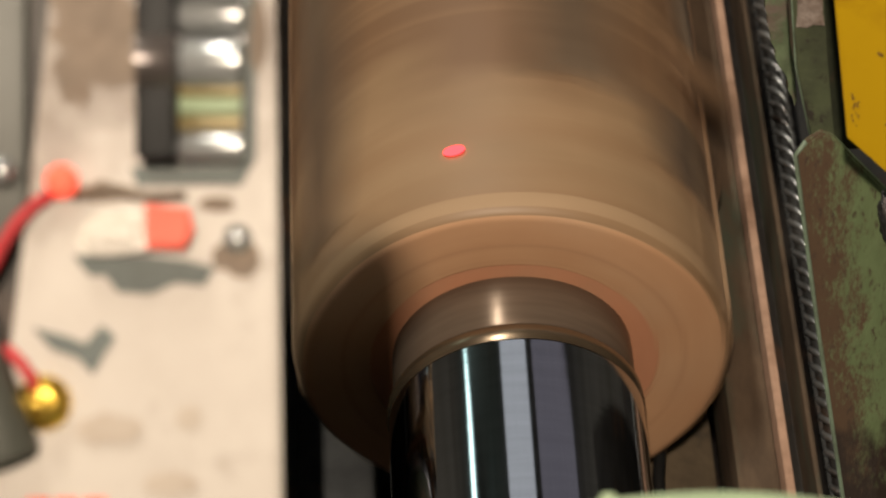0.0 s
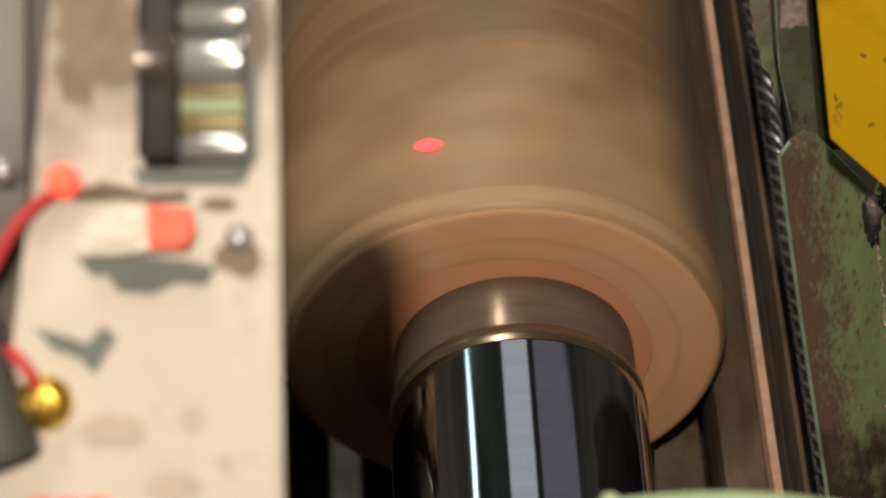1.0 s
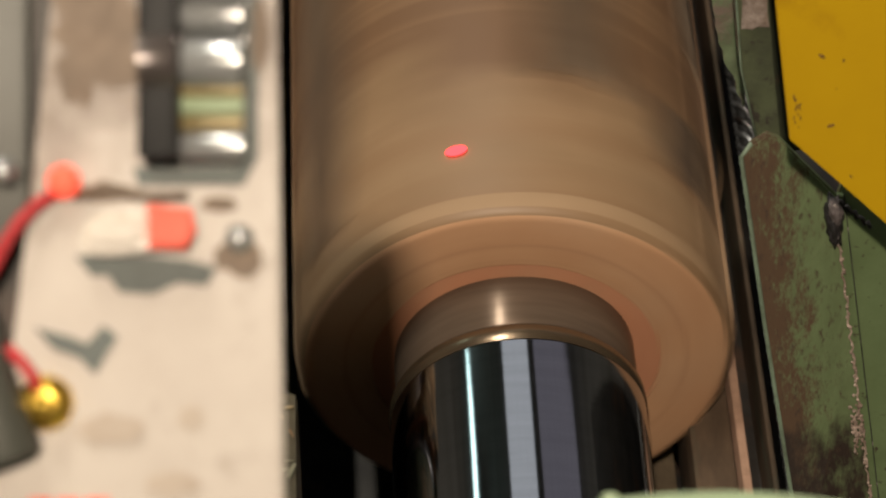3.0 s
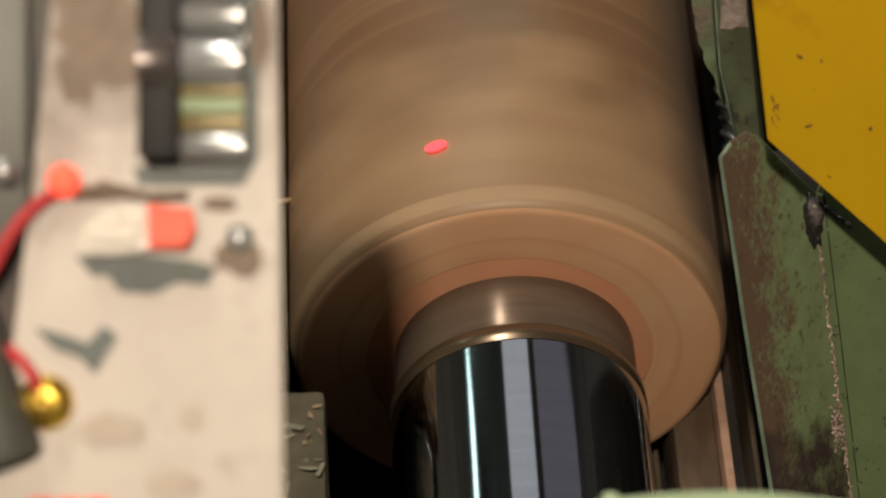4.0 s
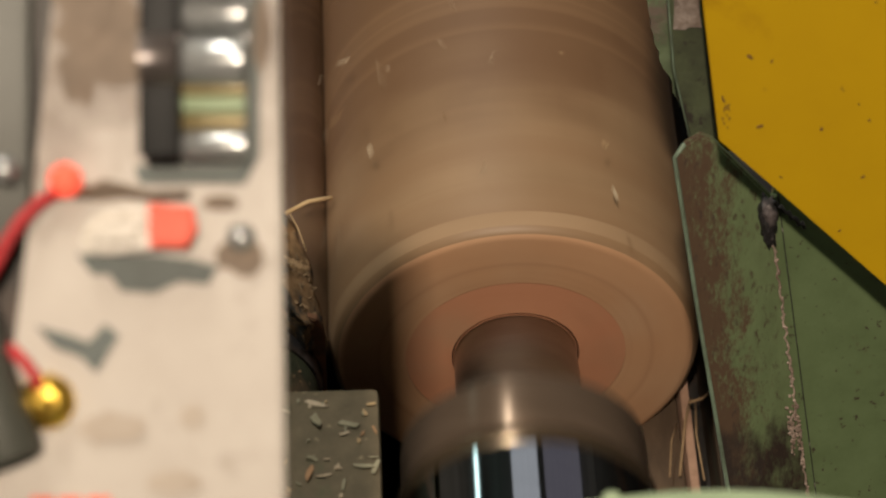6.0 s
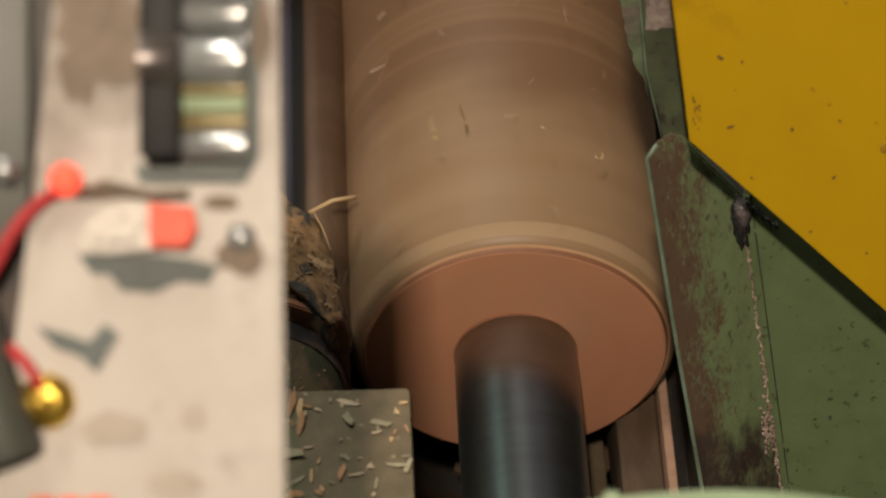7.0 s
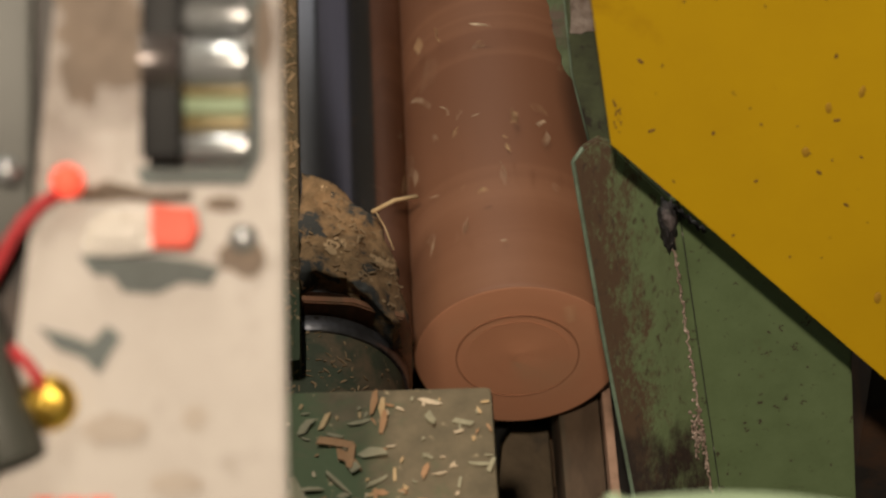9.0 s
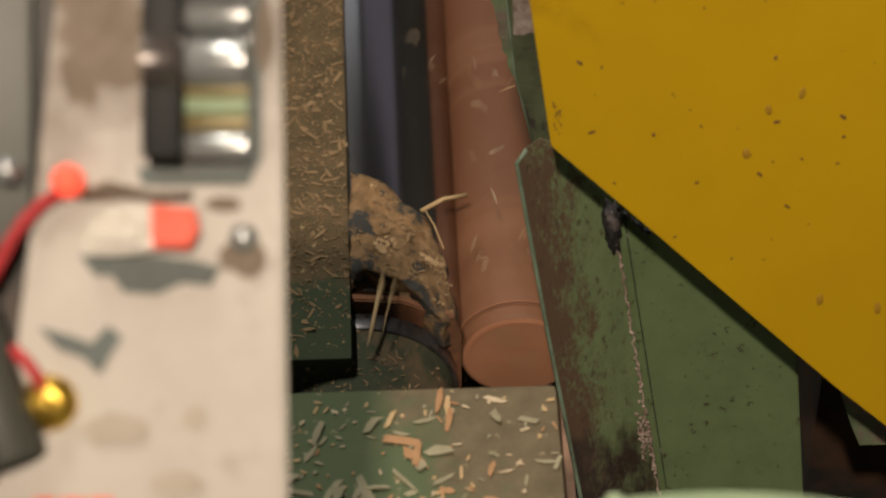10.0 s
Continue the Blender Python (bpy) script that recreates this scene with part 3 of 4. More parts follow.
bmesh.ops.transform(bm, matrix=Matrix.Diagonal((0.0034, 0.0118, 0.0034, 1)), verts=bm.verts)
part("grease_lump", bm, M_GREASE_SHADE, knife_carriage, "black lump of grease and dust", angle=180).matrix_basis = PLATE @ pose(0.0398, -0.0305, 0.001, 0, 0, 8)
bm = bmesh.new()
bmesh.ops.create_icosphere(bm, subdivisions=3, radius=1.0)
for v in bm.verts:
    v.co *= 1 + 0.4 * noise.noise(v.co * 2.9 + Vector((3, 0, 0))) + 0.25 * noise.noise(v.co * 8)
bmesh.ops.transform(bm, matrix=Matrix.Diagonal((0.0031, 0.0066, 0.0036, 1)), verts=bm.verts)
part("dust_lump", bm, M_DUSTCAP, knife_carriage, "grey dust stuck to the grease", angle=180).matrix_basis = PLATE @ pose(0.0402, -0.0255, 0.0022, 0, 0, 12)
bm = bmesh.new()
tube(bm, [PLATE @ Vector((0.0415 + 0.014 * k / 12, -0.0215 - 0.0125 * k / 12 + 0.0012 * math.sin(k * 2.4), 0.0)) for k in range(13)], 0.0011, 7)
part("weld_bead", bm, M_GREASE_SHADE, knife_carriage, "dark dirty weld bead")
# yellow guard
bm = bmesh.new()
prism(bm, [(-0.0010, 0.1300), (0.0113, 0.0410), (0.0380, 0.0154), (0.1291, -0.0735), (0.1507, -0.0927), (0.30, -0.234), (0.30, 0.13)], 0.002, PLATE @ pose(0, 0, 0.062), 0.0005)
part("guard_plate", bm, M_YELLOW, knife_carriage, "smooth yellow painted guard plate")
bm = bmesh.new()
rs = random.Random(21)
for k in range(130):
    x, y = rs.uniform(0.014, 0.24), rs.uniform(-0.12, 0.12)
    if y < 0.052 - 0.955 * x + 0.004:
        continue
    r = rs.uniform(0.0003, 0.0008) if k % 4 else rs.uniform(0.0008, 0.0013)
    bmesh.ops.create_icosphere(bm, subdivisions=1, radius=r, matrix=pose(x, y, 0.0, 0, 0, rs.uniform(0, 180)) @ Matrix.Diagonal((rs.uniform(0.7, 2.0), 0.8, 0.25, 1)))
for k in range(16):
    # scuffed corner of the guard
    bmesh.ops.create_icosphere(bm, subdivisions=1, radius=rs.uniform(0.0003, 0.0008), matrix=pose(0.0135 + rs.uniform(-0.0016, 0.0016), 0.053 + rs.uniform(-0.007, 0.007), 0.0, 0, 0, rs.uniform(70, 110)) @ Matrix.Diagonal((rs.uniform(1.0, 3.0), 0.6, 0.25, 1)))
tagged(part("speckling", bm, M_GRIME, knife_carriage, "brown specks of dirt"), kind="stuff").matrix_basis = PLATE @ pose(0, 0, 0.0622)
for k in range(14):
    x, y = rs.uniform(0.016, 0.22), rs.uniform(-0.09, 0.11)
    if y < 0.052 - 0.955 * x + 0.01:
        continue
    bm = bmesh.new()
    bmesh.ops.create_icosphere(bm, subdivisions=2, radius=0.0016, matrix=pose(0, 0, 0) @ Matrix.Diagonal((rs.uniform(0.8, 1.1), rs.uniform(1.3, 2.0), 0.12, 1)))
    part("paint_blister", bm, M_BLISTER, knife_carriage).matrix_basis = PLATE @ pose(x, y, 0.0621, 0, 0, rs.uniform(-15, 15))
for x, y in ((0.15, -0.02), (0.19, 0.05)):
    bm = bmesh.new()
    turned(bm, [(0, 0.0), (0.008, 0.0), (0.008, 0.062), (0, 0.062)], 20, PLATE @ pose(x, y, -0.002, 90, 0, 0))
    part("guard_stay", bm, M_DARK, knife_carriage)
# ragged strip and dark bar above the end plate
bm = bmesh.new()
left = [(-0.0103 - 0.0006 * k + 0.0, 0.0754 + 0.01 * k) for k in range(4, -1, -1)]
edge = []
for k in range(15):
    u = k / 14
    edge.append((-0.0103 + 0.0152 * u + 0.0035 * math.sin(u * math.pi) * (1 if u < 0.7 else 0.3) * -0.5 + random.uniform(-0.0006, 0.0006), 0.0754 - 0.0520 * u))
strip = left[:-1] + edge + [(0.0058, 0.026), (0.0028, 0.055), (-0.0005, 0.0754), (-0.002, 0.115)]
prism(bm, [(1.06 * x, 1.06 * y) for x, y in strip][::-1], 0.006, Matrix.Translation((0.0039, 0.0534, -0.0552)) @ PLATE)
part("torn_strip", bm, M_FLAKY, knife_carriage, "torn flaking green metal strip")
# the guard's shade on the post is part of its dark colour
bm = bmesh.new()
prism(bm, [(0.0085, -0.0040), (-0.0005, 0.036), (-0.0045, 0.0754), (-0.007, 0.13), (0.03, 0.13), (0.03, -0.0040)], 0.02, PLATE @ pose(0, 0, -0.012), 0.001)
part("inner_bar", bm, M_POST, knife_carriage, "grimy green post, its shade put into the dark colour")
# lighter strip for the side of the post that stays out of that shade
bm = bmesh.new()
prism(bm, [(0.0088, -0.0035), (-0.0001, 0.036), (-0.0041, 0.0754), (-0.0066, 0.13), (0.0060, 0.13), (0.0085, 0.0754), (0.0128, 0.036), (0.0180, -0.0035)], 0.002, PLATE @ pose(0, 0, -0.0105), 0.0006)
part("post_face", bm, M_POSTFACE, knife_carriage, "mossy green painted face of the post")
bm = bmesh.new()
tube(bm, [PLATE @ Vector((x, y, -0.0112)) for x, y in ((0.0084, -0.0030), (-0.0007, 0.036), (-0.0046, 0.0754), (-0.0071, 0.13))], 0.0005, 6)
part("post_edge", bm, M_EDGE, knife_carriage, "pale scraped paint along the edge")
bm = bmesh.new()
jag = random.Random(4)
crust = [(-0.0042 + 0.0030 * k / 9 + jag.uniform(-0.0005, 0.0005), 0.115 - 0.060 * k / 9) for k in range(10)]
crust += [(0.0008 + 0.0024 * k + jag.uniform(-0.0003, 0.0003), 0.0552 + jag.uniform(-0.0008, 0.0008)) for k in range(4)]
crust += [(0.0098 - 0.0036 * k / 9 + jag.uniform(-0.0006, 0.0006), 0.0555 + 0.0595 * k / 9) for k in range(10)]
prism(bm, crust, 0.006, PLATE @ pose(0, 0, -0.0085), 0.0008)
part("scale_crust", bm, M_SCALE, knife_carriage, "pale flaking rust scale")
bm = bmesh.new()
prism(bm, [(0.1389, -0.1100), (0.175, -0.09), (0.19, -0.155), (0.162, -0.1412), (0.150, -0.1412), (0.1455, -0.13)], 0.006, PLATE @ pose(0, 0, 0.004), 0.001)
part("bracket", bm, M_FLAKY, knife_carriage)
bm = bmesh.new()
box(bm, 0.136, 0.30, -0.11, 0.10, -0.10, 0.16, 0.004)
part("carriage_body", bm, M_DARK, knife_carriage)
bm = bmesh.new()
box(bm, 0.06, 0.32, -0.10, 1.3, -0.2295, -0.126, 0.003)
part("saddle", bm, M_DARK, knife_carriage)
bm = bmesh.new()
box(bm, -0.05, 0.0, -0.22, 1.3, -0.006, 0.0, 0.002, pose(0, 0, -0.135, 0, 14, 0))
part("chute_plate", bm, M_CHUTE, knife_carriage, "worn brown chute plate under the knife")
bm = bmesh.new()
tube(bm, [(0.020, 0.070, -0.105), (0.003, 0.058, -0.100), (-0.012, 0.050, -0.100), (-0.0245, 0.042, -0.100), (-0.033, 0.027, -0.100), (-0.0368, -0.003, -0.102), (-0.038, -0.06, -0.106)], 0.0035, 10)
part("hose", bm, M_BLACK, knife_carriage, "black rubber hose")
# bars of the knife holder along the log
bm = bmesh.new()
box(bm, 0.0, 0.023, -0.10, 1.3, -0.12, -0.062, 0.003)
part("knife_beam", bm, M_BEAM, knife_carriage, "rust-brown knife beam")
bm = bmesh.new()
box(bm, 0.0235, 0.0285, -0.16, 1.3, -0.12, -0.050, 0.0012)
part("knife", bm, M_RUST, knife_carriage, "rusty knife with a pinkish worn edge")
bm = bmesh.new()
box(bm, 0.0395, 0.0425, -0.16, 1.3, -0.12, -0.050, 0.001)
part("pressure_bar", bm, M_BEAM, knife_carriage)
bm = bmesh.new()
box(bm, 0.029, 0.12, -0.10, 1.3, -0.125, -0.09, 0.002)
part("bar_holder", bm, M_DARK, knife_carriage)
bm = bmesh.new()
turned(bm, [(0, -0.12), (0.0045, -0.12), (0.0045, 1.3), (0, 1.3)], 16, pose(0.0525, 0, -0.050))
part("rod_core", bm, M_DARK, knife_carriage)
for strand in range(3):
    bm = bmesh.new()
    pts = []
    for k in range(300):
        y = -0.12 + 0.0024 * k
        a = y / 0.036 * 2 * math.pi + strand * 2 * math.pi / 3
        pts.append((0.0525 + 0.0046 * math.cos(a), y, -0.050 + 0.0046 * math.sin(a)))
    tube(bm, pts, 0.0019, 6)
    part("rod_strand", bm, M_ROD, knife_carriage, "bright twisted steel strand")

fibres = []
for pts, r in (((( 0.0291, 0.008, -0.048), (0.024, -0.01, -0.046), (0.018, -0.046, -0.047)), 0.0008), (((0.0403, 0.012, -0.048), (0.034, 0.004, -0.044), (0.027, 0.003, -0.046)), 0.0010),
               (((0.031, 0.006, -0.047), (0.029, -0.02, -0.045), (0.0305, -0.05, -0.046)), 0.0006), (((0.0204, -0.004, -0.055), (0.016, -0.02, -0.05), (0.0137, -0.04, -0.055)), 0.0005)):
    bm = bmesh.new()
    tube(bm, pts, r, 6)
    fibres.append(part("wood_fibre", bm, M_FLAKES, knife_carriage, "torn strand of wood fibre"))

# ---------------------------------------------------------------- spindle housing
housing = tagged(empty("spindle_housing", pose(0, 0, 0)), "pale green rounded spindle housing", "machine housing")
bm = bmesh.new()
turned(bm, [(0, -0.5254), (0.126, -0.5254), (0.132, -0.5285), (0.134, -0.534), (0.134, -0.80), (0, -0.80)], 96, pose(0.0112, 0, 1.4290))
part("cover", bm, M_PALE, housing)
bm = bmesh.new()
box(bm, -0.11, 0.13, -0.79, -0.54, 0.7205, 1.40, 0.01)
part("column", bm, M_DARK, housing)
bm = bmesh.new()
bmesh.ops.create_icosphere(bm, subdivisions=3, radius=0.0016, matrix=pose(-0.0128, -0.5275, 1.5582) @ Matrix.Diagonal((1.6, 1, 0.9, 1)))
part("grease_nipple", bm, M_PALE, housing)

# ---------------------------------------------------------------- control panel close to the camera
RIGHT, UP, FORE = BASE.to_3x3().col[0], BASE.to_3x3().col[1], -BASE.to_3x3().col[2]
PAN = BASE @ pose(-0.0735, 0, -0.75)
panel = tagged(empty("control_panel", PAN), "cream painted control panel, scraped and stained, with a switch and lamps", "control panel")
MM = 0.001


def on_panel(points):
    return [(x * MM, y * MM) for x, y in points]


def blob(cx, cy, rx, ry, n, rough, seed):
    rnd = random.Random(seed)
    return [(cx + rx * math.cos(2 * math.pi * k / n) * (1 + rnd.uniform(-rough, rough)), cy + ry * math.sin(2 * math.pi * k / n) * (1 + rnd.uniform(-rough, rough))) for k in range(n)]


bm = bmesh.new()
prism(bm, on_panel([(33.7, 83), (35.8, -70), (-40, -70), (-34, -53), (-26, 12), (-21, 61), (-20.8, 83)][::-1]), 0.012, None, 0.0012)
part("panel_plate", bm, M_PANEL, panel)
bm = bmesh.new()
box(bm, -0.045, 0.030, -0.07, 0.085, -0.07, -0.0125, 0.003)
part("panel_box", bm, M_DARK, panel)
bm = bmesh.new()
box(bm, -0.080, -0.0272, 0.0, 0.09, -0.03, -0.006, 0.002)
part("side_cover", bm, M_GREY, panel, "grey side cover")
bm = bmesh.new()
turned(bm, [(0, -0.02), (0.008, -0.02), (0.009, -0.018), (0.009, 0.02), (0.008, 0.022), (0, 0.022)], 32, pose(-0.0375, -0.033, 0.004, 0, 0, 20))
part("cable_gland", bm, M_GREY, panel)
# shade of the lever and the switch as dark shapes, and one jagged scraped patch
for k, outline in enumerate((
        [(-15, -1.5), (-6, -2.2), (4, -1.6), (13, -2.8), (19.5, -4.5), (17, -9), (10, -8.2), (4, -11), (-4, -10.5), (-7, -6.5), (-11, -6.5)],
        [(-25, -19), (-17, -21), (-12, -23), (-8, -18.5), (-4.5, -21.5), (-7, -25), (-10, -30.5), (-14, -26.5), (-20, -24.5)],
        [(-1, 20), (0.5, 15.5), (26, 15.5), (29.5, 22), (29.5, 75), (24, 75), (24, 20)])):
    bm = bmesh.new()
    prism(bm, on_panel(outline[::-1] if k < 2 else outline), 0.0004, pose(0, 0, 0.0007))
    part("scraped_patch", bm, M_TEAL, panel, "dark teal patch: painted shade of lever and switch, and one scrape")
for cx, cy, rx, ry, mat, seed in ((-9, 52, 10, 13, M_STAIN, 1), (-15, 42, 4.5, 6.5, M_STAIN, 2), (-4, 44, 5, 5, M_STAIN, 6), (25, -2, 6, 4.5, M_STAIN, 3), (-8, 13.5, 9, 2.2, M_STAIN, 4), (13, -41, 3, 3, M_FAINT, 5), (9, -57, 7, 3, M_FAINT, 9), (-6, -44, 8, 4, M_FAINT, 10), (-13, 60, 7, 9, M_STAIN, 11), (30, 52, 2.2, 9, M_STAIN, 12),
                                   (-13, 38, 2.6, 3.5, M_DIRT, 7), (20, 11, 5, 1.8, M_STAIN, 8)):
    bm = bmesh.new()
    prism(bm, on_panel(blob(cx, cy, rx, ry, 18, 0.22, seed)), 0.0003, pose(0, 0, 0.0004 + 0.00005 * seed))
    part("stain", bm, mat, panel, "brown stain on the paint")
# limit switch: black cheek and rods
# extra glossy rod, added to give the cheek its highlight band
bm = bmesh.new()
turned(bm, [(0, 0.0), (0.0068, 0.0), (0.0072, 0.0005), (0.0072, 0.0092), (0, 0.0094)], 32, pose(0.0110, 0.0450, 0.0125, 0, 0, 90))
part("switch_roller", bm, M_GLOSS, panel, "glossy dark rod added for the highlight on the cheek")
bm = bmesh.new()
box(bm, 0.0015, 0.0110, 0.0215, 0.085, 0.0005, 0.016, 0.0015)
bm_back = bmesh.new()
box(bm_back, 0.0113, 0.0272, 0.0205, 0.085, 0.0008, 0.0035, 0.0006)
part("switch_back", bm_back, M_LIGHTSTEEL, panel)
cheek = part("switch_cheek", bm, M_BLACK, panel, "black cheek of the limit switch")
for y, r, mat in ((0.069, 0.009, M_LIGHTSTEEL), (0.0560, 0.0042, M_LIGHTSTEEL), (0.0450, 0.0062, M_LIGHTSTEEL), (0.0382, 0.002, M_OLIVE), (0.0345, 0.0024, M_PALE), (0.0303, 0.0022, M_OLIVE), (0.0248, 0.0036, M_LIGHTSTEEL)):
    bm = bmesh.new()
    turned(bm, [(0, 0.0), (r * 0.85, 0.0), (r, r * 0.15), (r, 0.0150 - r * 0.15), (r * 0.85, 0.0152), (0, 0.0152)], 32, pose(0.0266, y, 0.006 + r * 0.3, 0, 0, 90))
    part("switch_rod", bm, mat, panel)
# lamps, wire, switch lever, bolts
bm = bmesh.new()
bmesh.ops.create_uvsphere(bm, u_segments=24, v_segments=16, radius=0.0041, matrix=pose(-0.0173, 0.0164, 0.004))
part("signal_lamp", bm, M_LED, panel, "small glowing red lamp")
bm = bmesh.new()
tube(bm, [(-0.0195, 0.0135, 0.003), (-0.0235, 0.011, 0.004), (-0.0275, 0.007, 0.005), (-0.031, 0.002, 0.005), (-0.0335, -0.003, 0.004), (-0.037, -0.009, 0.002)], 0.0016)
part("wire", bm, M_WIRE, panel, "red insulated wire")
bm = bmesh.new()
tube(bm, [(-0.031, -0.024, 0.004), (-0.0275, -0.027, 0.005), (-0.0245, -0.031, 0.005), (-0.0235, -0.034, 0.004)], 0.0016)
part("wire", bm, M_WIRE, panel, "red insulated wire")
bm = bmesh.new()
tube(bm, [(-0.0145, 0.0125, 0.002), (-0.008, 0.0155, 0.003), (0.004, 0.0125, 0.003), (0.0125, 0.0130, 0.002)], 0.0012)
part("wire", bm, M_STAIN, panel, "brown wire")
bm = bmesh.new()
prism(bm, on_panel([(-14, 1.0), (-13, 5), (-8, 9.5), (3, 9.8), (3.5, -0.5), (-6, -1.5), (-12, -1.2)][::-1]), 0.005, pose(0, 0, 0.0085), 0.0028)
lever = part("switch_lever", bm, M_LEVER, panel, "cream switch lever")
bm = bmesh.new()
prism(bm, on_panel([(3.2, 10.8), (13.8, 9.8), (14.8, 4.5), (12.5, 0.2), (3.4, 0.4)][::-1]), 0.005, pose(0, 0, 0.0096), 0.001)
part("lever_tip", bm, M_REDTAG, lever, "red plastic lever tip")
for x, y in ((0.0250, 0.0025), (-0.0324, 0.019)):
    bm = bmesh.new()
    turned(bm, [(0, 0.0036), (0.0018, 0.0033), (0.0033, 0.0018), (0.0036, 0), (0, 0)], 24, pose(x, y, 0.0002, 90, 0, 0) @ pose(0, 0, 0))
    part("bolt", bm, M_LIGHTSTEEL, panel)
bm = bmesh.new()
turned(bm, [(0, 0.0095), (0.0012, 0.0092), (0.0022, 0.008), (0.0026, 0.0045), (0.0045, 0.0042), (0.0062, 0.0028), (0.0070, 0.0), (0, 0.0)], 24, pose(-0.0222, -0.0375, 0.0002, 90, 0, 0))
part("brass_lamp_holder", bm, M_BRASS, panel, "brass lamp holder")
for x in (-0.0235, -0.0165, -0.0095):
    bm = bmesh.new()
    box(bm, x - 0.0028, x + 0.0028, -0.0645, -0.0606, 0.0002, 0.0006)
    part("red_lettering", bm, M_REDTAG, panel, "faded red lettering")
bm = bmesh.new()
box(bm, -0.30, -0.16, -0.90, -0.70, 0.7205, 1.6, 0.01)
part("stand", bm, M_DARK, panel).matrix_parent_inverse = PAN.inverted()

# ---------------------------------------------------------------- laser spot
bm = bmesh.new()
turned(bm, [(0, 0.0), (0.0034, 0.0), (0.0034, 0.0004), (0, 0.0004)], 24, pose(0, 0, 0, -90, 0, 0) @ Matrix.Diagonal((1.7, 1, 1, 1)))
laser = tagged(part("laser_spot", bm, M_LASER), "red laser spot shining on the log", "laser spot")


# ---------------------------------------------------------------- wood chips
def chip_mesh(bm, m, length, width, thick, rnd):
    """One curled splinter."""
    n = 2
    bend = rnd.uniform(-0.1, 0.1) * length
    rows = []
    skew = rnd.uniform(-0.5, 0.5)
    for i in range(n + 1):
        u = i / n - 0.5
        w = width * rnd.uniform(0.75, 1.1) * (rnd.uniform(0.5, 1.0) if i in (0, n) else 1)
        z = bend * (0.25 - u * u)
        side = width * rnd.uniform(-0.18, 0.18)
        rows.append([m @ Vector((u * length + s * width * skew, side + s * w / 2, z + h)) for s, h in ((-1, 0), (1, 0), (1, thick), (-1, thick))])
    rows = [[bm.verts.new(v) for v in r] for r in rows]
    for a, b in zip(rows, rows[1:]):
        for j in range(4):
            bm.faces.new((a[j], b[j], b[(j + 1) % 4], a[(j + 1) % 4]))
    bm.faces.new(rows[0])
    bm.faces.new(rows[-1][::-1])
    bmesh.ops.recalc_face_normals(bm, faces=bm.faces)


rnd = random.Random(5)
TOP_Z = 0.2988
for k in range(150):
    bm = bmesh.new()
    big = k < 34
    x = -0.0065 - 0.115 * rnd.random() ** 0.9
    y = -0.2745 - rnd.random() * 0.062
    ln = rnd.uniform(0.003, 0.0095) if big else rnd.uniform(0.0012, 0.004)
    m = pose(x, y, TOP_Z + 0.0006, rnd.uniform(-12, 12), rnd.uniform(-10, 10), rnd.uniform(0, 360))
    chip_mesh(bm, m, ln, rnd.uniform(0.001, 0.003) if big else rnd.uniform(0.0008, 0.0016), 0.0003, rnd)
    part("wood_chip", bm, rnd.choice((M_CHIP, M_CHIP3, M_CHIP3, M_PALECHIP, M_CHIP2)), roller_carriage, smooth=False)
for k in range(26):
    # larger broken pieces, most of them towards the panel
    bm = bmesh.new()
    x = -0.012 - 0.105 * rnd.random() ** 0.7
    m = pose(x, -0.274 - 0.058 * rnd.random(), TOP_Z + 0.0012, rnd.uniform(-14, 14), rnd.uniform(-12, 12), rnd.gauss(60, 50))
    chip_mesh(bm, m, rnd.uniform(0.005, 0.014), rnd.uniform(0.0018, 0.0042), 0.0006, rnd)
    part("wood_chip", bm, rnd.choice((M_CHIP3, M_CHIP, M_CHIP2)) if x > -0.07 else M_CHIP3, roller_carriage, smooth=False)
bm = bmesh.new()
for k in range(240):
    # flakes lying on the round bearing housing
    a, y = rnd.gauss(-5, 28), rnd.uniform(-0.095, -0.014)
    m = pose(RC, y, -0.002, 0, a, 0) @ pose(0, 0, 0.0502, rnd.uniform(-20, 20), rnd.uniform(-20, 20), rnd.uniform(0, 360))
    chip_mesh(bm, m, rnd.uniform(0.0008, 0.0042), rnd.uniform(0.0004, 0.0015), 0.0004, rnd)
tagged(part("sawdust", bm, M_FLAKES, roller_carriage, smooth=False), kind="stuff")
bm = bmesh.new()
for k in range(2400):
    x = -0.088 - 0.06 * rnd.random()
    y = -0.046 + 0.36 * rnd.random() ** 0.75
    chip_mesh(bm, pose(x, y, 0.0624, rnd.uniform(-20, 20), rnd.uniform(-20, 20), rnd.uniform(0, 360)), rnd.uniform(0.0006, 0.003) * (3 if k % 11 == 0 else 1), rnd.uniform(0.0003, 0.0011) * (3 if k % 11 == 0 else 1), 0.0004, rnd)
tagged(part("sawdust", bm, M_FLAKES, roller_carriage, smooth=False), kind="stuff")

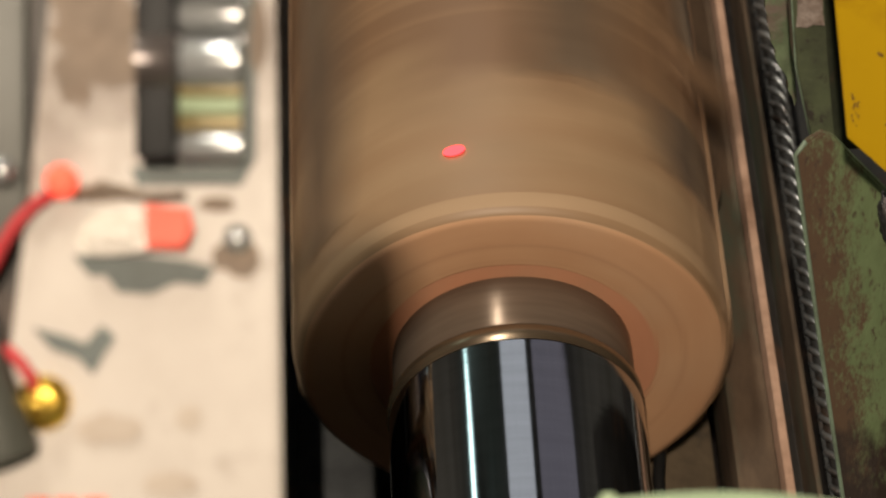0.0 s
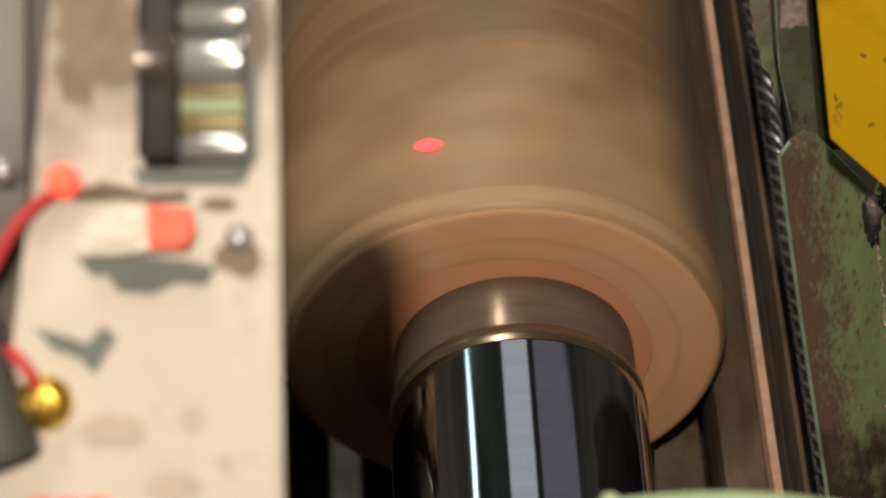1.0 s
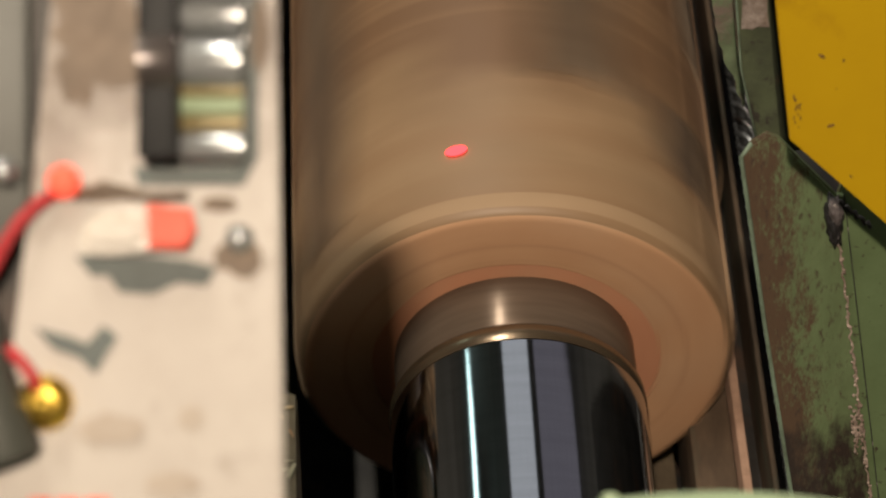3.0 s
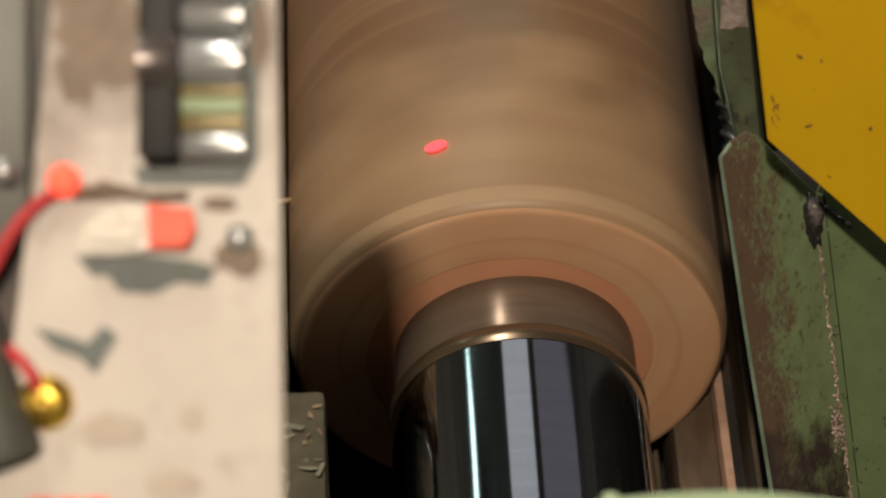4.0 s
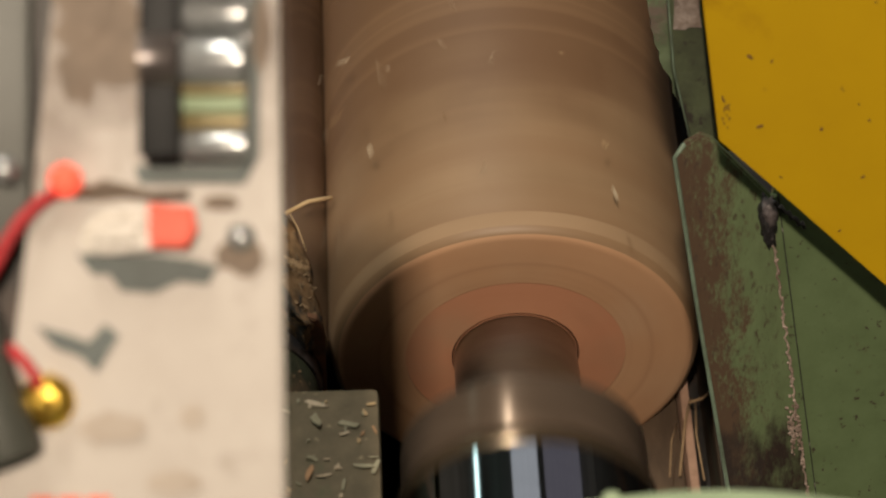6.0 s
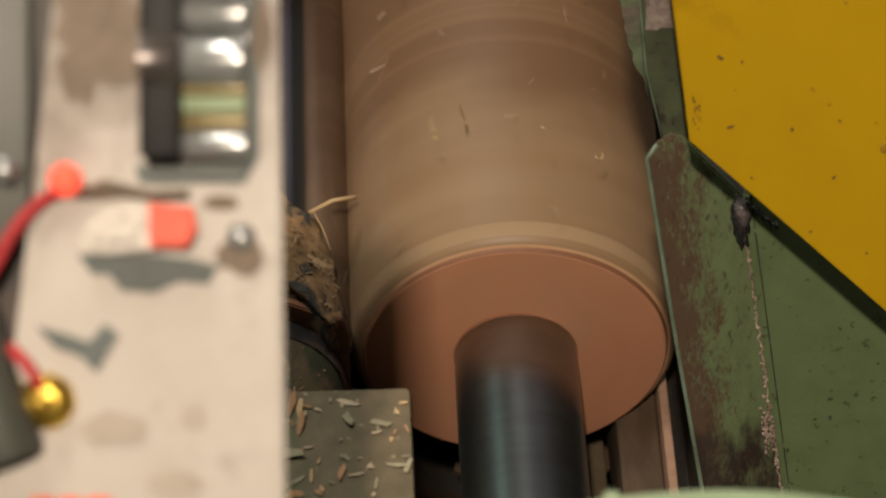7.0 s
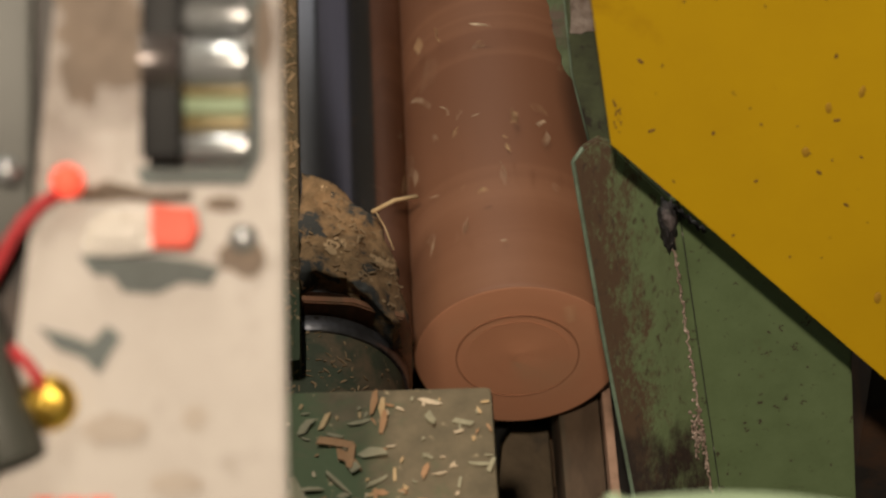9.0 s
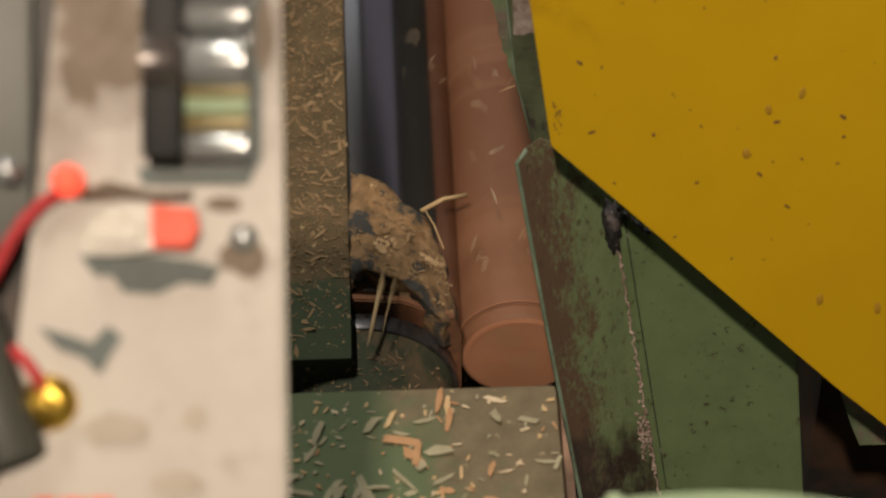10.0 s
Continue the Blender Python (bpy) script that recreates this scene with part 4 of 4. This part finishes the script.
def curl_mesh(bm, length, width, rnd):
    """A thin shaving that winds and twists along its length."""
    n, thick = 9, 0.00022
    at, yaw, pitch = Vector((0, 0, 0)), 0.0, 0.0
    dyaw, dpitch = rnd.uniform(-0.45, 0.45), rnd.uniform(-0.25, 0.25)
    rows = []
    for i in range(n + 1):
        w = width * (0.35 + 0.65 * math.sin(math.pi * (0.12 + 0.76 * i / n))) * rnd.uniform(0.7, 1.2) / 2
        d = Vector((math.cos(yaw) * math.cos(pitch), math.sin(yaw) * math.cos(pitch), math.sin(pitch)))
        side = d.cross(Vector((0, 0, 1))).normalized()
        side = (side * math.cos(i * 0.25) + d.cross(side) * math.sin(i * 0.25)) * w
        up = d.cross(side).normalized() * thick
        rows.append([bm.verts.new(at + v) for v in (-side, side, side + up, up - side)])
        at = at + d * length / n
        yaw += dyaw + rnd.uniform(-0.35, 0.35)
        pitch += dpitch + rnd.uniform(-0.3, 0.3)
    for a, b in zip(rows, rows[1:]):
        for j in range(4):
            bm.faces.new((a[j], b[j], b[(j + 1) % 4], a[(j + 1) % 4]))
    bm.faces.new(rows[0])
    bm.faces.new(rows[-1][::-1])
    bmesh.ops.recalc_face_normals(bm, faces=bm.faces)


flying = []
for k in range(140):
    bm = bmesh.new()
    if k % 9 == 0:
        chip_mesh(bm, Matrix(), rnd.uniform(0.004, 0.010), rnd.uniform(0.002, 0.0045), 0.0004, rnd)
    else:
        curl_mesh(bm, rnd.uniform(0.002, 0.013), rnd.uniform(0.0004, 0.0012), rnd)
    ob = tagged(part("flying_chip", bm, rnd.choice((M_PALECHIP, M_PALECHIP, M_CHIP)), smooth=False), "pale wood splinter thrown up by the knife", "wood chip", "flying wood chips")
    flying.append(ob)


# two long splinters that shoot out over the bearing at the end
late_splinters = []
for ax, ay, bx, by, w in ((-0.0690, 0.006, -0.0777, -0.036, 0.0024), (-0.0626, 0.004, -0.0709, -0.0300, 0.0009)):
    c = Vector(((ax + bx) / 2, (ay + by) / 2, 0.064))
    bm = bmesh.new()
    tube(bm, [(ax - c.x, ay - c.y, -0.002), ((ax - bx) * 0.1, (ay - by) * 0.1, 0.0015), (bx - c.x, by - c.y, -0.004)], w / 2, 6)
    late_splinters.append((tagged(part("flying_splinter", bm, M_CHIP), "long pale splinter thrown off the turning log", "wood chip", "flying wood chips"), c))


# ---------------------------------------------------------------- what moves
def motions():
    # the rim keeps its pace, so the log turns faster as it gets thinner
    angle, spin = 0.0, []
    for t in TIMES:
        spin.append(angle)
        angle += min(84, 40 * 0.1195 / min(0.1195, log_radius(t)))
    walk(turning_log, [(t, pose(0, 0, AXIS_Z, 0, a, 0)) for t, a in zip(TIMES, spin)])
    steps = [k * 0.25 for k in range(41)]
    for ob, a, first in outer_staves:
        rows = []
        for t in steps:
            r = min(first, log_radius(t))
            # the far end wears through to the red heartwood first
            u = min(1, max(0, (t - 7.75 - 0.6 * (a * 7 % 360) / 360) / 0.7))
            r -= 0.0055 * u + 0.0045 * min(1, max(0, (t - 8.5) / 0.75))
            rows.append((t, pose(0, 0, 0, 0, a, 0) @ Matrix.Translation((0, 0.0035 * min(1, max(0, (t - 6.0) / 1.2)), r - R_OUT)) @ pose(0, 0, 0, -0.34 * min(1, 4 * u), 0, 0)))
        walk(ob, rows)
    for ob, a, first in inner_staves:
        walk(ob, [(t, pose(0, 0, 0, 0, a, 0) @ Matrix.Translation((0, 0, min(first, log_radius(t) - 0.0062 * min(1, max(0, (8.4 - t) / 0.6))) - R_IN))) for t in steps])
    # bark turns with the log until the knife takes it off, and drops on the bed
    for k, (ob, a, gone) in enumerate(bark_strips + [(bark_tongue, 84, 2.6)]):
        rows = []
        for t, turn in zip(TIMES, spin):
            if t < gone:
                sink = min(raw_radius(a) + 0.0012, log_radius(t)) - 0.1218 if ob is not bark_tongue else min(0, log_radius(t) - 0.1440)
                rows.append((t, pose(0, 0, AXIS_Z, 0, a + turn, 0) @ Matrix.Translation((0, 0, sink))))
        m = rows[-1][1].to_quaternion().to_matrix().to_4x4()
        rest = Matrix.Translation((0.005 * k, 0, 0.660 + 0.004 * k))
        rows += [(gone + 0.1, pose(0, 0, 0.80) @ m.lerp(Matrix(), 0.5).to_quaternion().to_matrix().to_4x4()), (gone + 0.25, rest), (10, rest)]
        walk(ob, rows)
    walk(chuck_mark, [(0, pose(0, 0, 0)), (9.55, pose(0, 0, 0)), (9.75, pose(0, 0.01, 0)), (10, pose(0, 0.01, 0))])
    out = [(0, 0.0), (5.9, 0.0), (6.5, -0.40), (10, -0.40)]
    inn = [(0, 0.0), (8.3, 0.0), (8.4, -0.06), (8.5, -0.30), (10, -0.32)]
    walk(outer_spindle, [(t, pose(0, glide(out, t), AXIS_Z, 0, a, 0)) for t, a in zip(TIMES, spin)])
    walk(inner_spindle, [(t, pose(0, glide(inn, t), AXIS_Z, 0, a, 0)) for t, a in zip(TIMES, spin)])
    walk(roller_carriage, [(t, pose(x, 0, AXIS_Z)) for t, x in ROLLER_X])
    walk(pressure_roller, [(t, pose(RC, 0, 0, 0, -a, 0)) for t, a in zip(TIMES, spin)])
    walk(knife_carriage, [(t, pose(x, 0, AXIS_Z)) for t, x in KNIFE_X])
    # the spot stays on the log's upper side and goes out as the log gets thinner
    spot = []
    for t, a in zip(TIMES, spin):
        if t > 4.85:
            spot.append((t, pose(0, 0.05, AXIS_Z + 0.012)))
            continue
        bulge = min(raw_radius(-18 - a), log_radius(t)) - 0.1166
        r = 0.1166 + bulge + 0.0022
        bulge *= min(1, max(0, (4.3 - t) / 0.4))
        # the beam comes in at a slant: on a thicker part it meets the bark further out
        way = BASE.to_3x3() @ Vector(((783 - 7400 * bulge - 784) / 5454, (441 - 260 + 1500 * bulge) / 5454, -1))
        e = EYE - Vector((0, 0, AXIS_Z))
        qa, qb, qc = way.x ** 2 + way.z ** 2, e.x * way.x + e.z * way.z, e.x ** 2 + e.z ** 2 - r * r
        p = e + way * ((-qb - math.sqrt(qb * qb - qa * qc)) / qa)
        tilt = math.degrees(math.atan2(p.x, p.z))
        spot.append((t, pose(p.x, p.y, AXIS_Z + p.z, 0, tilt, 0)))
    walk(laser, spot)
    for k, (ob, c) in enumerate(late_splinters):
        at = Vector((c.x, c.y, AXIS_Z + c.z))
        walk(ob, [(0, pose(0.0, 0.06 + 0.02 * k, 0.724)), (9.5, pose(0.0, 0.06 + 0.02 * k, 0.724)), (9.8, pose(-0.045, 0.06, AXIS_Z + 0.12, 60, 20, 40)), (10, Matrix.Translation(at))])
    for k, ob in enumerate(fibres):
        walk(ob, [(0, pose(0, 0, -0.09)), (4.1 + 0.2 * k, pose(0, 0, -0.09)), (4.4 + 0.2 * k, pose(0, 0, 0)), (6.1 + 0.1 * k, pose(0, 0, 0)), (6.4 + 0.1 * k, pose(0, 0, -0.09)), (10, pose(0, 0, -0.09))])
    # splinters fly up from the nip, over the log and down again
    rnd = random.Random(11)
    for k, ob in enumerate(flying):
        rows = []
        start = rnd.uniform(-0.9, 0.0)
        t = 0.0
        r0 = 0.02
        period = rnd.uniform(0.9, 1.5)
        side = rnd.random() < 0.6
        yy = rnd.uniform(-0.02, 0.26)
        reach = rnd.uniform(0.02, 0.09)
        high = rnd.uniform(0.02, 0.10)
        tilt = [rnd.uniform(-180, 180) for _ in range(3)]
        turn = [rnd.uniform(-500, 500) for _ in range(3)]
        begin = 4.2 + 4.0 * rnd.random() ** 1.3
        for i in range(101):
            t = i * 0.1
            r = min(0.117, log_radius(t))
            if t < begin:
                rows.append((t, pose(-0.01, yy, 0.7225, 0, 0, tilt[2])))
                continue
            u = ((t - begin) % period) / period / 0.6
            if u > 1:
                rows.append((t, pose(-0.01, yy, 0.7225, 0, 0, tilt[2])))
                continue
            arc = 4 * u * (1 - u)
            x = (-r - 0.012 + reach * 1.6 * u) if side else (r * 0.7 - reach * 1.4 * u)
            z = AXIS_Z - 0.226 + (0.226 + r + high) * arc ** 0.6
            da = [(a + b * u * 0.35) for a, b in zip(tilt, turn)]
            rows.append((t, pose(x, yy + 0.05 * u, z, *da)))
        walk(ob, rows)


motions()
